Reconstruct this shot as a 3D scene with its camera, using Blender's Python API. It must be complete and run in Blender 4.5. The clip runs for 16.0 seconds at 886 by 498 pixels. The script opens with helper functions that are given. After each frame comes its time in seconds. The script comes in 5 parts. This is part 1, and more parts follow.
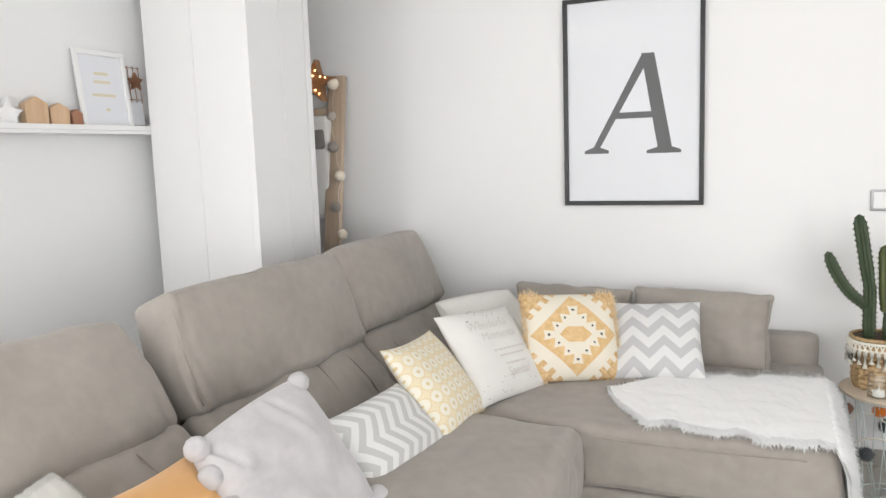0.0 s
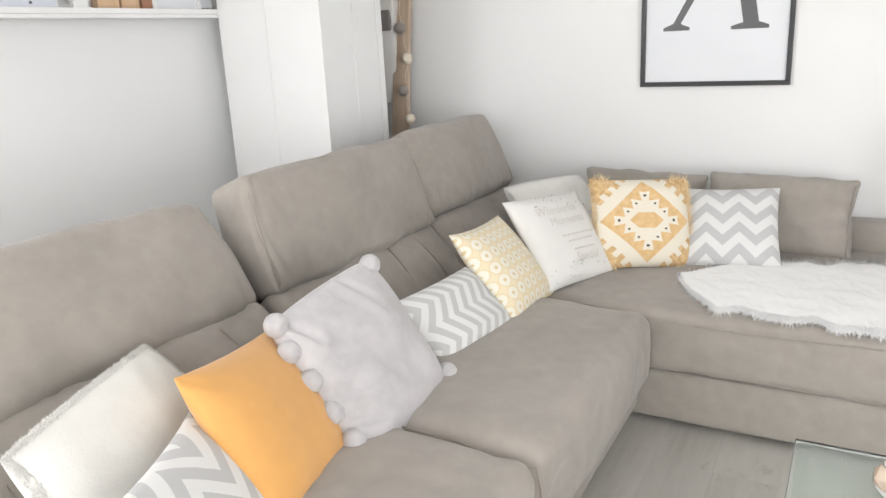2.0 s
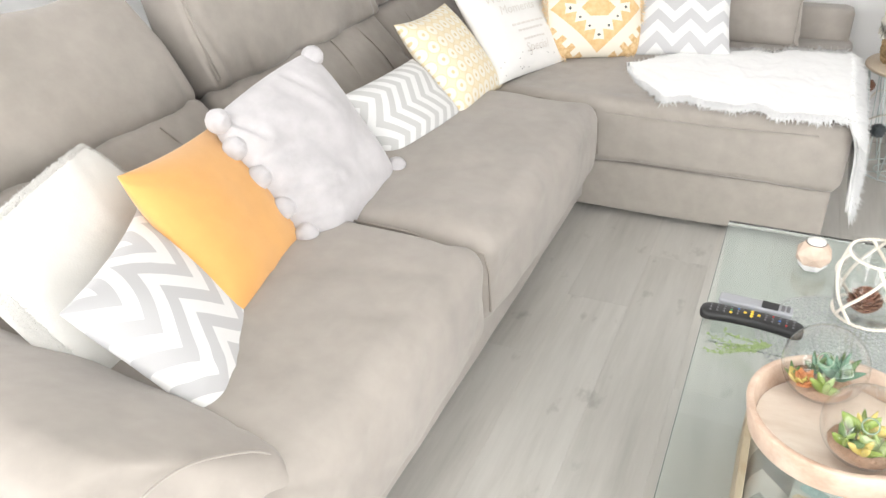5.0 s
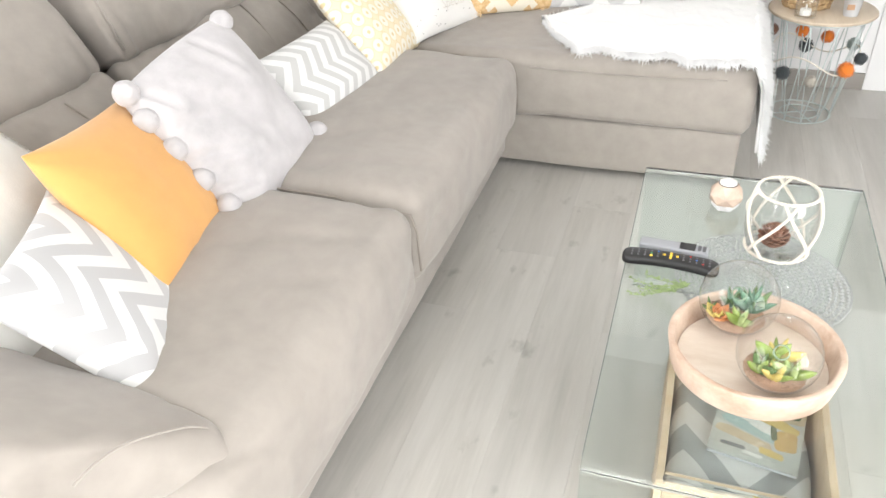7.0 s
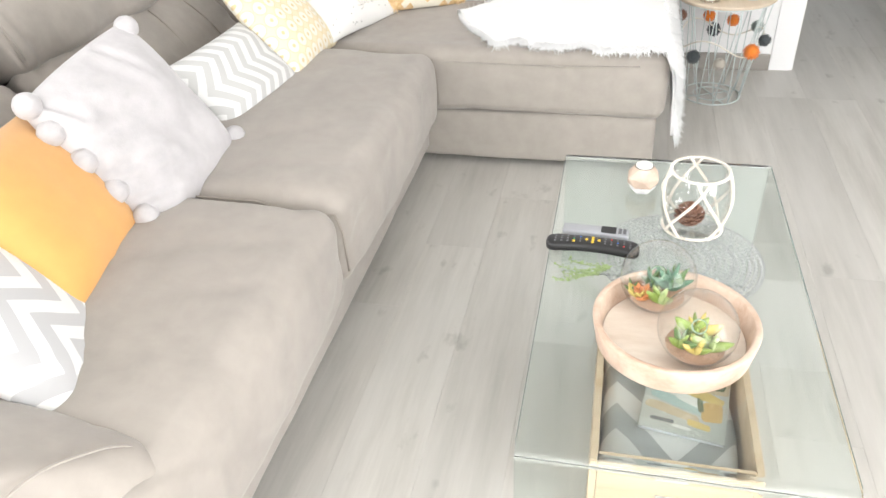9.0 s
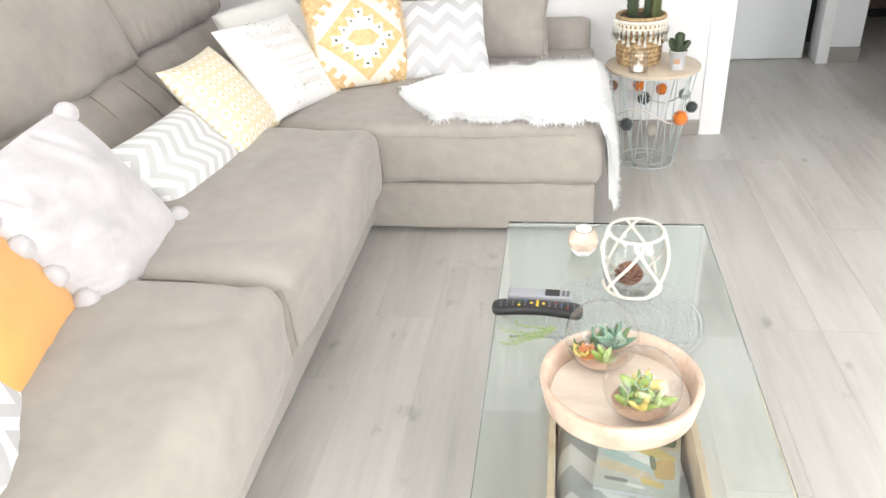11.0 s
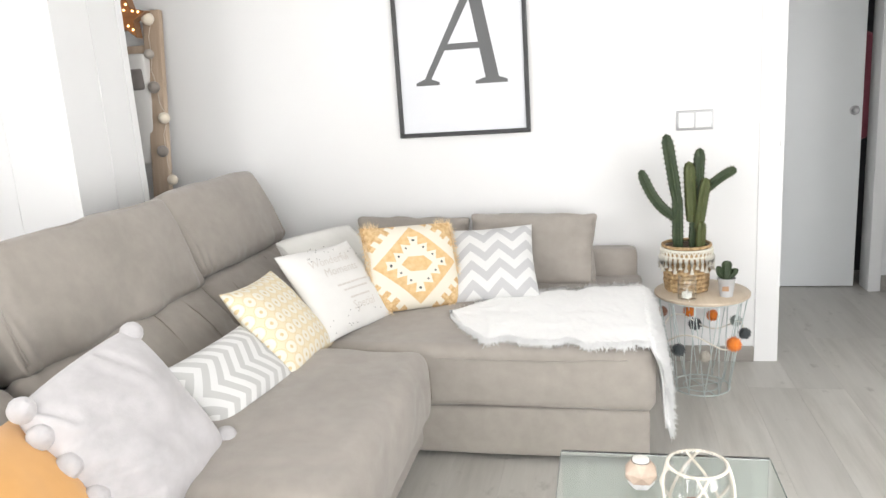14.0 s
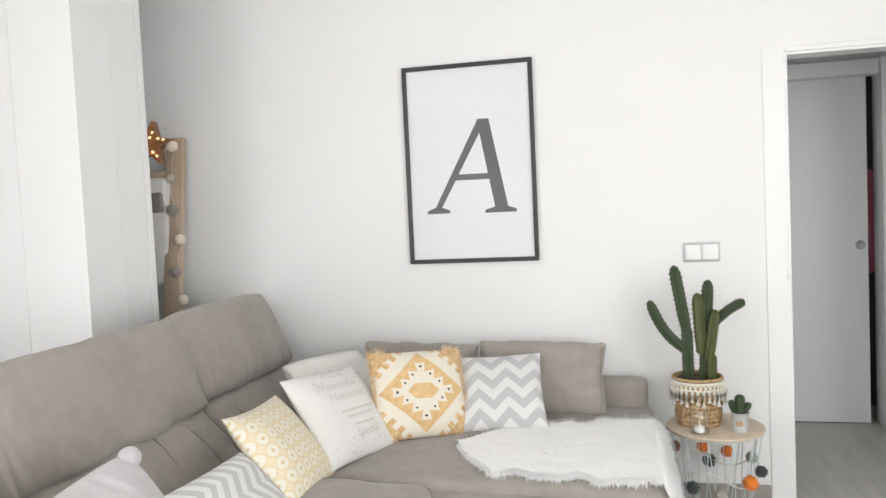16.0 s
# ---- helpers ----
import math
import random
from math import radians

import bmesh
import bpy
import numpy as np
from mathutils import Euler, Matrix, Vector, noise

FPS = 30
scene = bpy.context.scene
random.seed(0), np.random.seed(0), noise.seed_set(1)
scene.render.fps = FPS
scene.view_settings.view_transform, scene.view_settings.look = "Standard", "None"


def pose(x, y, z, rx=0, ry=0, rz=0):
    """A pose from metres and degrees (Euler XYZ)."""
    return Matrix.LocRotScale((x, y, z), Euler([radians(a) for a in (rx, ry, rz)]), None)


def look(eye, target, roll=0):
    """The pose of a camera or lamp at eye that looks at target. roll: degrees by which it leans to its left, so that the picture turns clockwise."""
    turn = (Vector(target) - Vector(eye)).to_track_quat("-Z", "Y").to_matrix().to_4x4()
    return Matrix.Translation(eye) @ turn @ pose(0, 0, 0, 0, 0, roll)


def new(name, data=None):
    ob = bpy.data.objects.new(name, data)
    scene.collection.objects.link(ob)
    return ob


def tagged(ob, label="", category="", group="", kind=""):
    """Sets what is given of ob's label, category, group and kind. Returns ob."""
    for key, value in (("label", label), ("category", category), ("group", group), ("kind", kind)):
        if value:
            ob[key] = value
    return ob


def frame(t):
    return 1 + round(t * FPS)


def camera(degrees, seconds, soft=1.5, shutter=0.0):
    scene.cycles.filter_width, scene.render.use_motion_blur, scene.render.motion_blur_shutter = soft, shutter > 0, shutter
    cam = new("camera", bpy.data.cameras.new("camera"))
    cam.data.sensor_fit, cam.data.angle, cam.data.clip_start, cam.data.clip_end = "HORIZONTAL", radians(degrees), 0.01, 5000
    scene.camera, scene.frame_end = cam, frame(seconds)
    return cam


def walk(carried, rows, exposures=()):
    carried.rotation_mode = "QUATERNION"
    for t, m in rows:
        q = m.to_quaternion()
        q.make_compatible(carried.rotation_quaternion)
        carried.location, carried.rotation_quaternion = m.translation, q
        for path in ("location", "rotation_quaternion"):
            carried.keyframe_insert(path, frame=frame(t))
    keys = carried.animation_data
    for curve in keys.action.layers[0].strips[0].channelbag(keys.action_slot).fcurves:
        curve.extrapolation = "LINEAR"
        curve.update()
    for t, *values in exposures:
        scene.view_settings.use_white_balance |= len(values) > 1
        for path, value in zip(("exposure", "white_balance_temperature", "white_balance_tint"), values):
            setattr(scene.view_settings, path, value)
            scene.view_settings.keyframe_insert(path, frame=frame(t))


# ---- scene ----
cam = camera(61.3, 16.0)
PATH = [
    (0, (-0.020, 0.008, 1.382), (-0.8276, 1.8205, 1.1294), -1.98),
    (0.5, (-0.024, 0.008, 1.380), (-0.8766, 1.7914, 1.0770), -1.97),
    (1, (-0.028, 0.011, 1.374), (-0.9224, 1.7564, 0.9829), -2.16),
    (1.5, (-0.024, 0.010, 1.373), (-0.9547, 1.7194, 0.9139), -2.55),
    (2, (-0.027, 0.010, 1.373), (-0.9789, 1.6846, 0.8327), -2.91),
    (2.5, (-0.031, 0.007, 1.371), (-0.9948, 1.6484, 0.7553), -3.27),
    (3, (-0.038, 0.009, 1.364), (-1.0102, 1.6116, 0.6663), -3.59),
    (3.5, (-0.037, 0.008, 1.362), (-1.0160, 1.5686, 0.5836), -3.94),
    (4, (-0.029, 0.007, 1.361), (-0.9030, 1.5716, 0.4742), -2.79),
    (4.5, (-0.030, 0.009, 1.356), (-0.8414, 1.5623, 0.3930), -2.68),
    (5, (-0.029, 0.008, 1.355), (-0.7839, 1.5456, 0.3226), -2.76),
    (7.5, (-0.007, 0.004, 1.354), (-0.5396, 1.5662, 0.2237), -3.52),
    (8, (0.004, 0.006, 1.351), (-0.4907, 1.5761, 0.2149), -3.81),
    (8.5, (0.006, 0.010, 1.351), (-0.4462, 1.5890, 0.2097), -3.77),
    (8.7, (0.006, 0.011, 1.350), (-0.4291, 1.5943, 0.2084), -3.63),
    (10.8, (0.033, -0.004, 1.352), (-0.2582, 1.6948, 0.3369), -3.93),
    (11, (0.029, -0.004, 1.353), (-0.2685, 1.7120, 0.3703), -3.70),
    (11.5, (0.030, -0.010, 1.355), (-0.3151, 1.7480, 0.4662), -4.06),
    (12, (0.031, -0.010, 1.358), (-0.3355, 1.7933, 0.5752), -3.97),
    (12.5, (0.031, -0.011, 1.357), (-0.3492, 1.8304, 0.6745), -3.95),
    (13, (0.026, -0.013, 1.359), (-0.3670, 1.8545, 0.7609), -3.85),
    (13.5, (0.025, -0.013, 1.364), (-0.3851, 1.8749, 0.8475), -3.69),
    (14, (0.026, -0.007, 1.363), (-0.4005, 1.8990, 0.9316), -3.80),
    (14.5, (0.023, -0.010, 1.367), (-0.4120, 1.9098, 1.0128), -3.47),
    (15, (0.030, -0.006, 1.367), (-0.4136, 1.9260, 1.0989), -3.22),
    (15.5, (0.031, -0.009, 1.375), (-0.4140, 1.9319, 1.1849), -2.84),
    (16, (0.030, -0.012, 1.376), (-0.4116, 1.9360, 1.2712), -2.65),
]
EXPOSURES = [(0, -0.57), (1.5, -0.54), (3.5, -0.23), (5, -0.09), (8, 0.01), (11, 0.10), (12.5, 0.01), (14.5, -0.31), (16, -0.55)]
walk(cam, [(t, look(eye, target, roll)) for t, eye, target, roll in PATH], EXPOSURES)

# ---- world and lights ----
world = bpy.data.worlds.new("world")
scene.world = world
world.use_nodes = True
sky = world.node_tree.nodes.new("ShaderNodeTexSky")
sky.sky_type, sky.sun_disc = "NISHITA", False
sky.sun_elevation, sky.sun_rotation = radians(35), radians(250)
world.node_tree.links.new(sky.outputs[0], world.node_tree.nodes["Background"].inputs[0])
world.node_tree.nodes["Background"].inputs[1].default_value = 0.1


def area(name, m, sx, sy, watts, color):
    d = bpy.data.lights.new(name, "AREA")
    d.shape, d.size, d.size_y, d.energy, d.color = "RECTANGLE", sx, sy, watts, color
    ob = new(name, d)
    ob.matrix_world = m
    return ob


X0, X1, Y0, YA, ZC = -2.65, 2.7, -2.9, 3.518, 2.6       # room: west, east, south, wall with the print, ceiling
area("west_window_light", look((X0 - 0.02, -1.05, 1.2), (0, -1.05, 1.2)), 2.5, 2.1, 160, (1.0, 0.99, 0.985))
area("south_window_light", look((0.92, Y0 - 0.02, 1.3), (0.92, 0, 1.3)), 3.3, 2.0, 95, (1.0, 0.99, 0.985))
# added fill from an unseen east opening, brightens headrests and west wall
area("east_fill_light", look((X1 + 0.02, -0.8, 1.3), (0, -0.8, 1.3)), 2.2, 2.0, 150, (1.0, 0.99, 0.985))
# fill lamp added inside the hall, which has no window
area("hall_fill_light", look((3.35, 4.0, 1.6), (1.0, 4.3, 0.9)), 0.8, 1.2, 5.5, (1.0, 0.99, 0.985))


# ---- materials ----
class Nodes:
    """Short hand for a node material."""

    def __init__(self, name):
        self.m = bpy.data.materials.new(name)
        self.m.use_nodes = True
        self.t = self.m.node_tree
        self.b = self.t.nodes["Principled BSDF"]

    def n(self, kind, **values):
        node = self.t.nodes.new("ShaderNode" + kind)
        for k, v in values.items():
            if k in node.inputs:
                node.inputs[k].default_value = v
        return node

    def link(self, a, b):
        self.t.links.new(a, b)

    def coord(self, which="Object"):
        return self.n("TexCoord").outputs[which]

    def noise(self, scale, detail=4, vec=None, rough=0.55):
        nd = self.n("TexNoise", Scale=scale, Detail=detail, Roughness=rough)
        self.link(vec if vec is not None else self.coord(), nd.inputs["Vector"])
        return nd.outputs["Fac"]

    def math(self, op, a, b=0.0, c=0.0):
        nd = self.n("Math")
        nd.operation = op
        for i, v in enumerate((a, b, c)):
            if isinstance(v, (int, float)):
                nd.inputs[i].default_value = v
            else:
                self.link(v, nd.inputs[i])
        return nd.outputs[0]

    def mix(self, fac, a, b):
        nd = self.n("Mix")
        nd.data_type = "RGBA"
        for sock, v in ((nd.inputs[0], fac), (nd.inputs[6], a), (nd.inputs[7], b)):
            if isinstance(v, (int, float)):
                sock.default_value = v
            elif isinstance(v, (tuple, list)):
                sock.default_value = (*v[:3], 1)
            else:
                self.link(v, sock)
        return nd.outputs[2]

    def ramp(self, fac, lo, hi):
        nd = self.n("MapRange")
        self.link(fac, nd.inputs[0])
        nd.inputs[1].default_value, nd.inputs[2].default_value = lo, hi
        return nd.outputs[0]

    def xyz(self, vec=None):
        nd = self.n("SeparateXYZ")
        self.link(vec if vec is not None else self.coord(), nd.inputs[0])
        return nd.outputs

    def bump(self, height, strength, dist=0.002, chain=None):
        nd = self.n("Bump", Strength=strength, Distance=dist)
        self.link(height, nd.inputs["Height"])
        if chain is not None:
            self.link(chain, nd.inputs["Normal"])
        self.link(nd.outputs[0], self.b.inputs["Normal"])
        return nd.outputs[0]

    def done(self, color, rough=0.6, metal=0.0, **more):
        for k, v in {"Base Color": color, "Roughness": rough, "Metallic": metal, **more}.items():
            sock = self.b.inputs[k]
            if isinstance(v, (int, float)):
                sock.default_value = v
            elif isinstance(v, (tuple, list)):
                sock.default_value = (*v[:3], 1) if len(sock.default_value) == 4 else v
            else:
                self.link(v, sock)
        return self.m


def plain(name, color, rough=0.5, metal=0.0, vary=0.12, scale=8, fine=300, bump=0.15, **more):
    """A surface of one colour with slow and fine variation."""
    k = Nodes(name)
    slow, grain = k.noise(scale), k.noise(fine, 2)
    lo, hi = [c * (1 - vary) for c in color], [min(1, c * (1 + vary)) for c in color]
    col = k.mix(slow, lo, hi)
    k.bump(grain, bump, 0.001)
    return k.done(col, k.math("MULTIPLY_ADD", slow, 0.15, rough - 0.07), metal, **more)


def wood(name, lo, hi, rough=0.5, stretch=(2, 30, 30), scale=1.0):
    k = Nodes(name)
    mp = k.n("Mapping")
    mp.inputs["Scale"].default_value = stretch
    rnd = k.n("ObjectInfo").outputs["Random"]
    off = k.n("CombineXYZ")
    for i in range(3):
        k.link(k.math("MULTIPLY", rnd, 13.0 + 7 * i), off.inputs[i])
    k.link(off.outputs[0], mp.inputs["Location"])
    k.link(k.coord(), mp.inputs["Vector"])
    g = k.noise(scale, 6, mp.outputs[0], 0.65)
    g2 = k.noise(3.0)
    col = k.mix(k.ramp(g, 0.3, 0.7), lo, hi)
    col = k.mix(k.math("MULTIPLY", g2, 0.25), col, lo)
    k.bump(g, 0.25, 0.001)
    return k.done(col, rough)


def fabric(name, color, weave=900, vary=0.1, sheen=0.3, rough=0.85, bump=0.3):
    k = Nodes(name)
    slow, mid, fine = k.noise(3.5, 3), k.noise(22, 4), k.noise(weave, 2)
    lo, hi = [c * (1 - vary) for c in color], [min(1, c * (1 + vary)) for c in color]
    col = k.mix(k.ramp(k.math("ADD", k.math("MULTIPLY", slow, 0.55), k.math("MULTIPLY", mid, 0.45)), 0.32, 0.68), lo, hi)
    b = k.bump(mid, 0.25, 0.004)
    k.bump(fine, bump, 0.0008, b)
    return k.done(col, rough, **{"Sheen Weight": sheen, "Sheen Roughness": 0.5})


def chevron(name, grey, cols, rows, turn=False, amp=0.5):
    """White cotton with printed grey zigzag bands; cols zigzags and rows bands to a metre."""
    k = Nodes(name)
    x, y, z = k.xyz()
    if turn:
        x, y = y, x
    tri = k.math("PINGPONG", k.math("MULTIPLY", k.math("ADD", x, 2.013), cols * 2.0), 1.0)
    v = k.math("ADD", k.math("MULTIPLY", k.math("ADD", y, 2.0), rows), k.math("MULTIPLY", tri, amp * 2))
    band = k.math("GREATER_THAN", k.math("FRACT", v), 0.5)
    col = k.mix(band, (0.67, 0.67, 0.66), grey)
    col = k.mix(k.math("MULTIPLY", k.noise(6), 0.15), col, (0.66, 0.65, 0.635))
    b = k.bump(k.noise(14), 0.35, 0.004)
    k.bump(k.noise(900, 2), 0.3, 0.0008, b)
    return k.done(col, 0.85, **{"Sheen Weight": 0.15})


def glass(name, tint=(0.93, 0.97, 0.96), rough=0.0, ior=1.45):
    k = Nodes(name)
    return k.done(tint, rough, **{"Transmission Weight": 1.0, "IOR": ior})


WALL = plain("wall_paint", (0.80, 0.80, 0.80), 0.75, vary=0.02, scale=2, fine=500, bump=0.08)
GREYWALL = plain("grey_wall_paint", (0.77, 0.775, 0.78), 0.75, vary=0.02, scale=2, fine=500, bump=0.08)
CEIL = plain("ceiling_paint", (0.80, 0.80, 0.79), 0.85, vary=0.02)
LACQUER = plain("white_lacquer", (0.80, 0.80, 0.80), 0.35, vary=0.02, bump=0.03)
DOORGREY = plain("door_lacquer", (0.72, 0.74, 0.75), 0.4, vary=0.02, bump=0.03)
SOFA = fabric("taupe_microfibre", (0.311, 0.282, 0.253), vary=0.12, sheen=0.22)
SOFASEAM = plain("taupe_piping", (0.27, 0.24, 0.21), 0.8, vary=0.1)
BLACK = plain("black_plastic", (0.015, 0.015, 0.016), 0.4)
BLACKWOOD = plain("black_frame", (0.02, 0.02, 0.022), 0.35, vary=0.2)
GLAZED = plain("glazed_paper", (0.70, 0.715, 0.75), 0.6, vary=0.02, **{"Coat Weight": 1.0, "Coat Roughness": 0.02})
PAPER = plain("paper", (0.72, 0.735, 0.775), 0.6, vary=0.02)
CHROME = plain("brushed_steel", (0.6, 0.6, 0.6), 0.3, 1.0, vary=0.05, bump=0.05)
CREAM = fabric("cream_fleece", (0.70, 0.69, 0.655), weave=240, vary=0.05, sheen=0.35, bump=0.6)
ORANGE = fabric("orange_cotton", (0.64, 0.335, 0.10), weave=1200, vary=0.06, sheen=0.25)
PLUSH = fabric("grey_plush", (0.46, 0.445, 0.452), weave=260, vary=0.16, sheen=0.35, bump=0.5)


def fur(name, color):
    """Matt pale hair."""
    k = Nodes(name)
    return k.done(k.mix(k.noise(30), [c * 0.96 for c in color], color), 0.95, **{"Sheen Weight": 0.4})


FUR = fur("white_fur", (0.90, 0.90, 0.895))


def hide():
    """White pelt with combed relief."""
    k = Nodes("white_hide")
    mp = k.n("Mapping")
    mp.inputs["Scale"].default_value = (60, 140, 60)
    k.link(k.coord(), mp.inputs[0])
    h1, h2 = k.noise(1.0, 4, mp.outputs[0], 0.6), k.noise(24, 3)
    b = k.bump(h2, 0.1, 0.004)
    k.bump(h1, 0.08, 0.001, b)
    return k.done(k.mix(h1, (0.80, 0.80, 0.795), (0.88, 0.88, 0.875)), 0.9, **{"Sheen Weight": 0.3})


HIDE = hide()
CREAMPILE = fur("cream_pile", (0.73, 0.72, 0.685))
CHEV = chevron("chevron_cotton", (0.46, 0.46, 0.47), 8.3, 11.5, False, 0.33)
CHEVBIG = chevron("wide_chevron_cotton", (0.44, 0.44, 0.445), 5.6, 12.5, False, 0.56)
CHEVMID = chevron("small_chevron_cotton", (0.47, 0.47, 0.46), 7.2, 19.0, True, 0.5)


def circles():
    """Pale yellow cotton printed with white rings."""
    k = Nodes("ring_print_cotton")
    x, y, z = k.xyz()
    cell = 0.0505
    u = k.math("SUBTRACT", k.math("FRACT", k.math("DIVIDE", k.math("ADD", x, 3.0), cell)), 0.5)
    v = k.math("SUBTRACT", k.math("FRACT", k.math("DIVIDE", k.math("ADD", y, 3.0), cell)), 0.5)
    d = k.math("SQRT", k.math("ADD", k.math("MULTIPLY", u, u), k.math("MULTIPLY", v, v)))
    ring = k.math("LESS_THAN", d, 0.40)
    hole = k.math("LESS_THAN", d, 0.13)
    line = k.math("LESS_THAN", k.math("ABSOLUTE", k.math("SUBTRACT", d, 0.46)), 0.022)
    col = k.mix(ring, (0.735, 0.64, 0.45), (0.75, 0.72, 0.64))
    col = k.mix(line, col, (0.66, 0.53, 0.30))
    col = k.mix(hole, col, (0.62, 0.49, 0.27))
    col = k.mix(k.math("MULTIPLY", k.noise(40), 0.25), col, (0.74, 0.66, 0.48))
    b = k.bump(k.noise(14), 0.3, 0.004)
    k.bump(k.noise(900, 2), 0.3, 0.0008, b)
    return k.done(col, 0.85)


def boho():
    """Cream tufted cotton with an ochre stepped diamond."""
    k = Nodes("tufted_diamond_cotton")
    x, y, z = k.xyz()
    a, b = k.math("DIVIDE", x, 0.215), k.math("DIVIDE", y, 0.195)
    ax, ay = k.math("ABSOLUTE", a), k.math("ABSOLUTE", b)
    ax, ay = k.math("DIVIDE", ax, 0.84), k.math("DIVIDE", ay, 0.84)
    d = k.math("ADD", ax, ay)
    e = k.math("SUBTRACT", ax, ay)
    teeth = k.math("PINGPONG", k.math("MULTIPLY", e, 2.5), 0.5)
    inner = k.math("ADD", 0.56, k.math("MULTIPLY", teeth, 0.56))
    outer = k.math("ADD", 1.36, k.math("MULTIPLY", k.math("GREATER_THAN", k.math("FRACT", k.math("MULTIPLY", e, 2.6)), 0.5), 0.22))
    cream = (0.74, 0.69, 0.585)
    ochre = k.mix(k.ramp(k.noise(45), 0.3, 0.7), (0.62, 0.40, 0.18), (0.72, 0.52, 0.28))
    col = k.mix(k.math("LESS_THAN", d, outer), k.mix(k.ramp(k.noise(70), 0.35, 0.65), (0.54, 0.34, 0.15), (0.72, 0.53, 0.30)), cream)
    col = k.mix(k.math("LESS_THAN", d, 1.0), col, ochre)
    col = k.mix(k.math("LESS_THAN", d, inner), col, cream)
    core = k.math("MULTIPLY", k.math("LESS_THAN", d, 0.38), k.math("LESS_THAN", ay, 0.19))
    col = k.mix(core, col, ochre)
    dx = k.math("SUBTRACT", k.math("FRACT", k.math("ADD", k.math("MULTIPLY", e, 2.5), 0.0)), 0.5)
    dots = k.math("MULTIPLY", k.math("LESS_THAN", k.math("ABSOLUTE", k.math("SUBTRACT", d, 0.62)), 0.035), k.math("LESS_THAN", k.math("ABSOLUTE", dx), 0.08))
    col = k.mix(dots, col, (0.06, 0.07, 0.07))
    bb = k.bump(k.noise(160, 3), 0.6, 0.003)
    k.bump(k.math("LESS_THAN", d, inner), 0.4, 0.003, bb)
    return k.done(col, 0.9)


DOTS = circles()
BOHO = boho()
COTTON = fabric("white_cotton", (0.70, 0.69, 0.67), weave=1100, vary=0.03, sheen=0.15)
GLASS = glass("clear_glass")


def thin_glass():
    """Blown glass too thin to bend the view: clear, with a mirror gloss that grows at the rim."""
    k = Nodes("thin_blown_glass")
    tr, gl_, mx, fr_ = k.n("BsdfTransparent"), k.n("BsdfGlossy"), k.n("MixShader"), k.n("LayerWeight", Blend=0.5)
    tr.inputs[0].default_value = (0.985, 0.99, 0.988, 1)
    gl_.inputs["Roughness"].default_value = 0.02
    gloss = k.math("MULTIPLY_ADD", k.math("POWER", fr_.outputs["Facing"], 3.0), 0.75, 0.04)
    k.link(gloss, mx.inputs[0]), k.link(tr.outputs[0], mx.inputs[1]), k.link(gl_.outputs[0], mx.inputs[2])
    k.link(mx.outputs[0], k.t.nodes["Material Output"].inputs[0])
    return k.m


THIN = thin_glass()
JOINT = plain("dark_joint", (0.20, 0.19, 0.18), 0.8)


# ---- mesh helpers ----
def part(name, bm, material, parent=None, label="", smooth=True):
    me = bpy.data.meshes.new(name)
    bm.to_mesh(me)
    bm.free()
    for p in me.polygons:
        p.use_smooth = smooth
    ob = new(name, me)
    for m in material if isinstance(material, (list, tuple)) else (material,):
        me.materials.append(m)
    ob.parent = parent
    if label:
        ob["label"] = label
    return ob


def raw(name, verts, faces, material, parent=None, label="", smooth=False, normals=None):
    me = bpy.data.meshes.new(name)
    me.from_pydata(verts, [], faces)
    me.update()
    for p in me.polygons:
        p.use_smooth = smooth or normals is not None
    if normals is not None:
        me.normals_split_custom_set_from_vertices(normals)
    ob = new(name, me)
    me.materials.append(material)
    ob.parent = parent
    if label:
        ob["label"] = label
    return ob


def thing(name, m, label, category, group="", kind=""):
    ob = new(name)
    ob.empty_display_size = 0.05
    ob.matrix_world = m
    return tagged(ob, label, category, group, kind)


def box(x0, x1, y0, y1, z0, z1, bevel=0.0, segs=2):
    bm = bmesh.new()
    bmesh.ops.create_cube(bm, size=1, matrix=Matrix.Translation(((x0 + x1) / 2, (y0 + y1) / 2, (z0 + z1) / 2)) @ Matrix.Diagonal((x1 - x0, y1 - y0, z1 - z0, 1)))
    if bevel:
        bmesh.ops.bevel(bm, geom=bm.edges[:], offset=bevel, segments=segs, affect="EDGES", profile=0.5)
    return bm


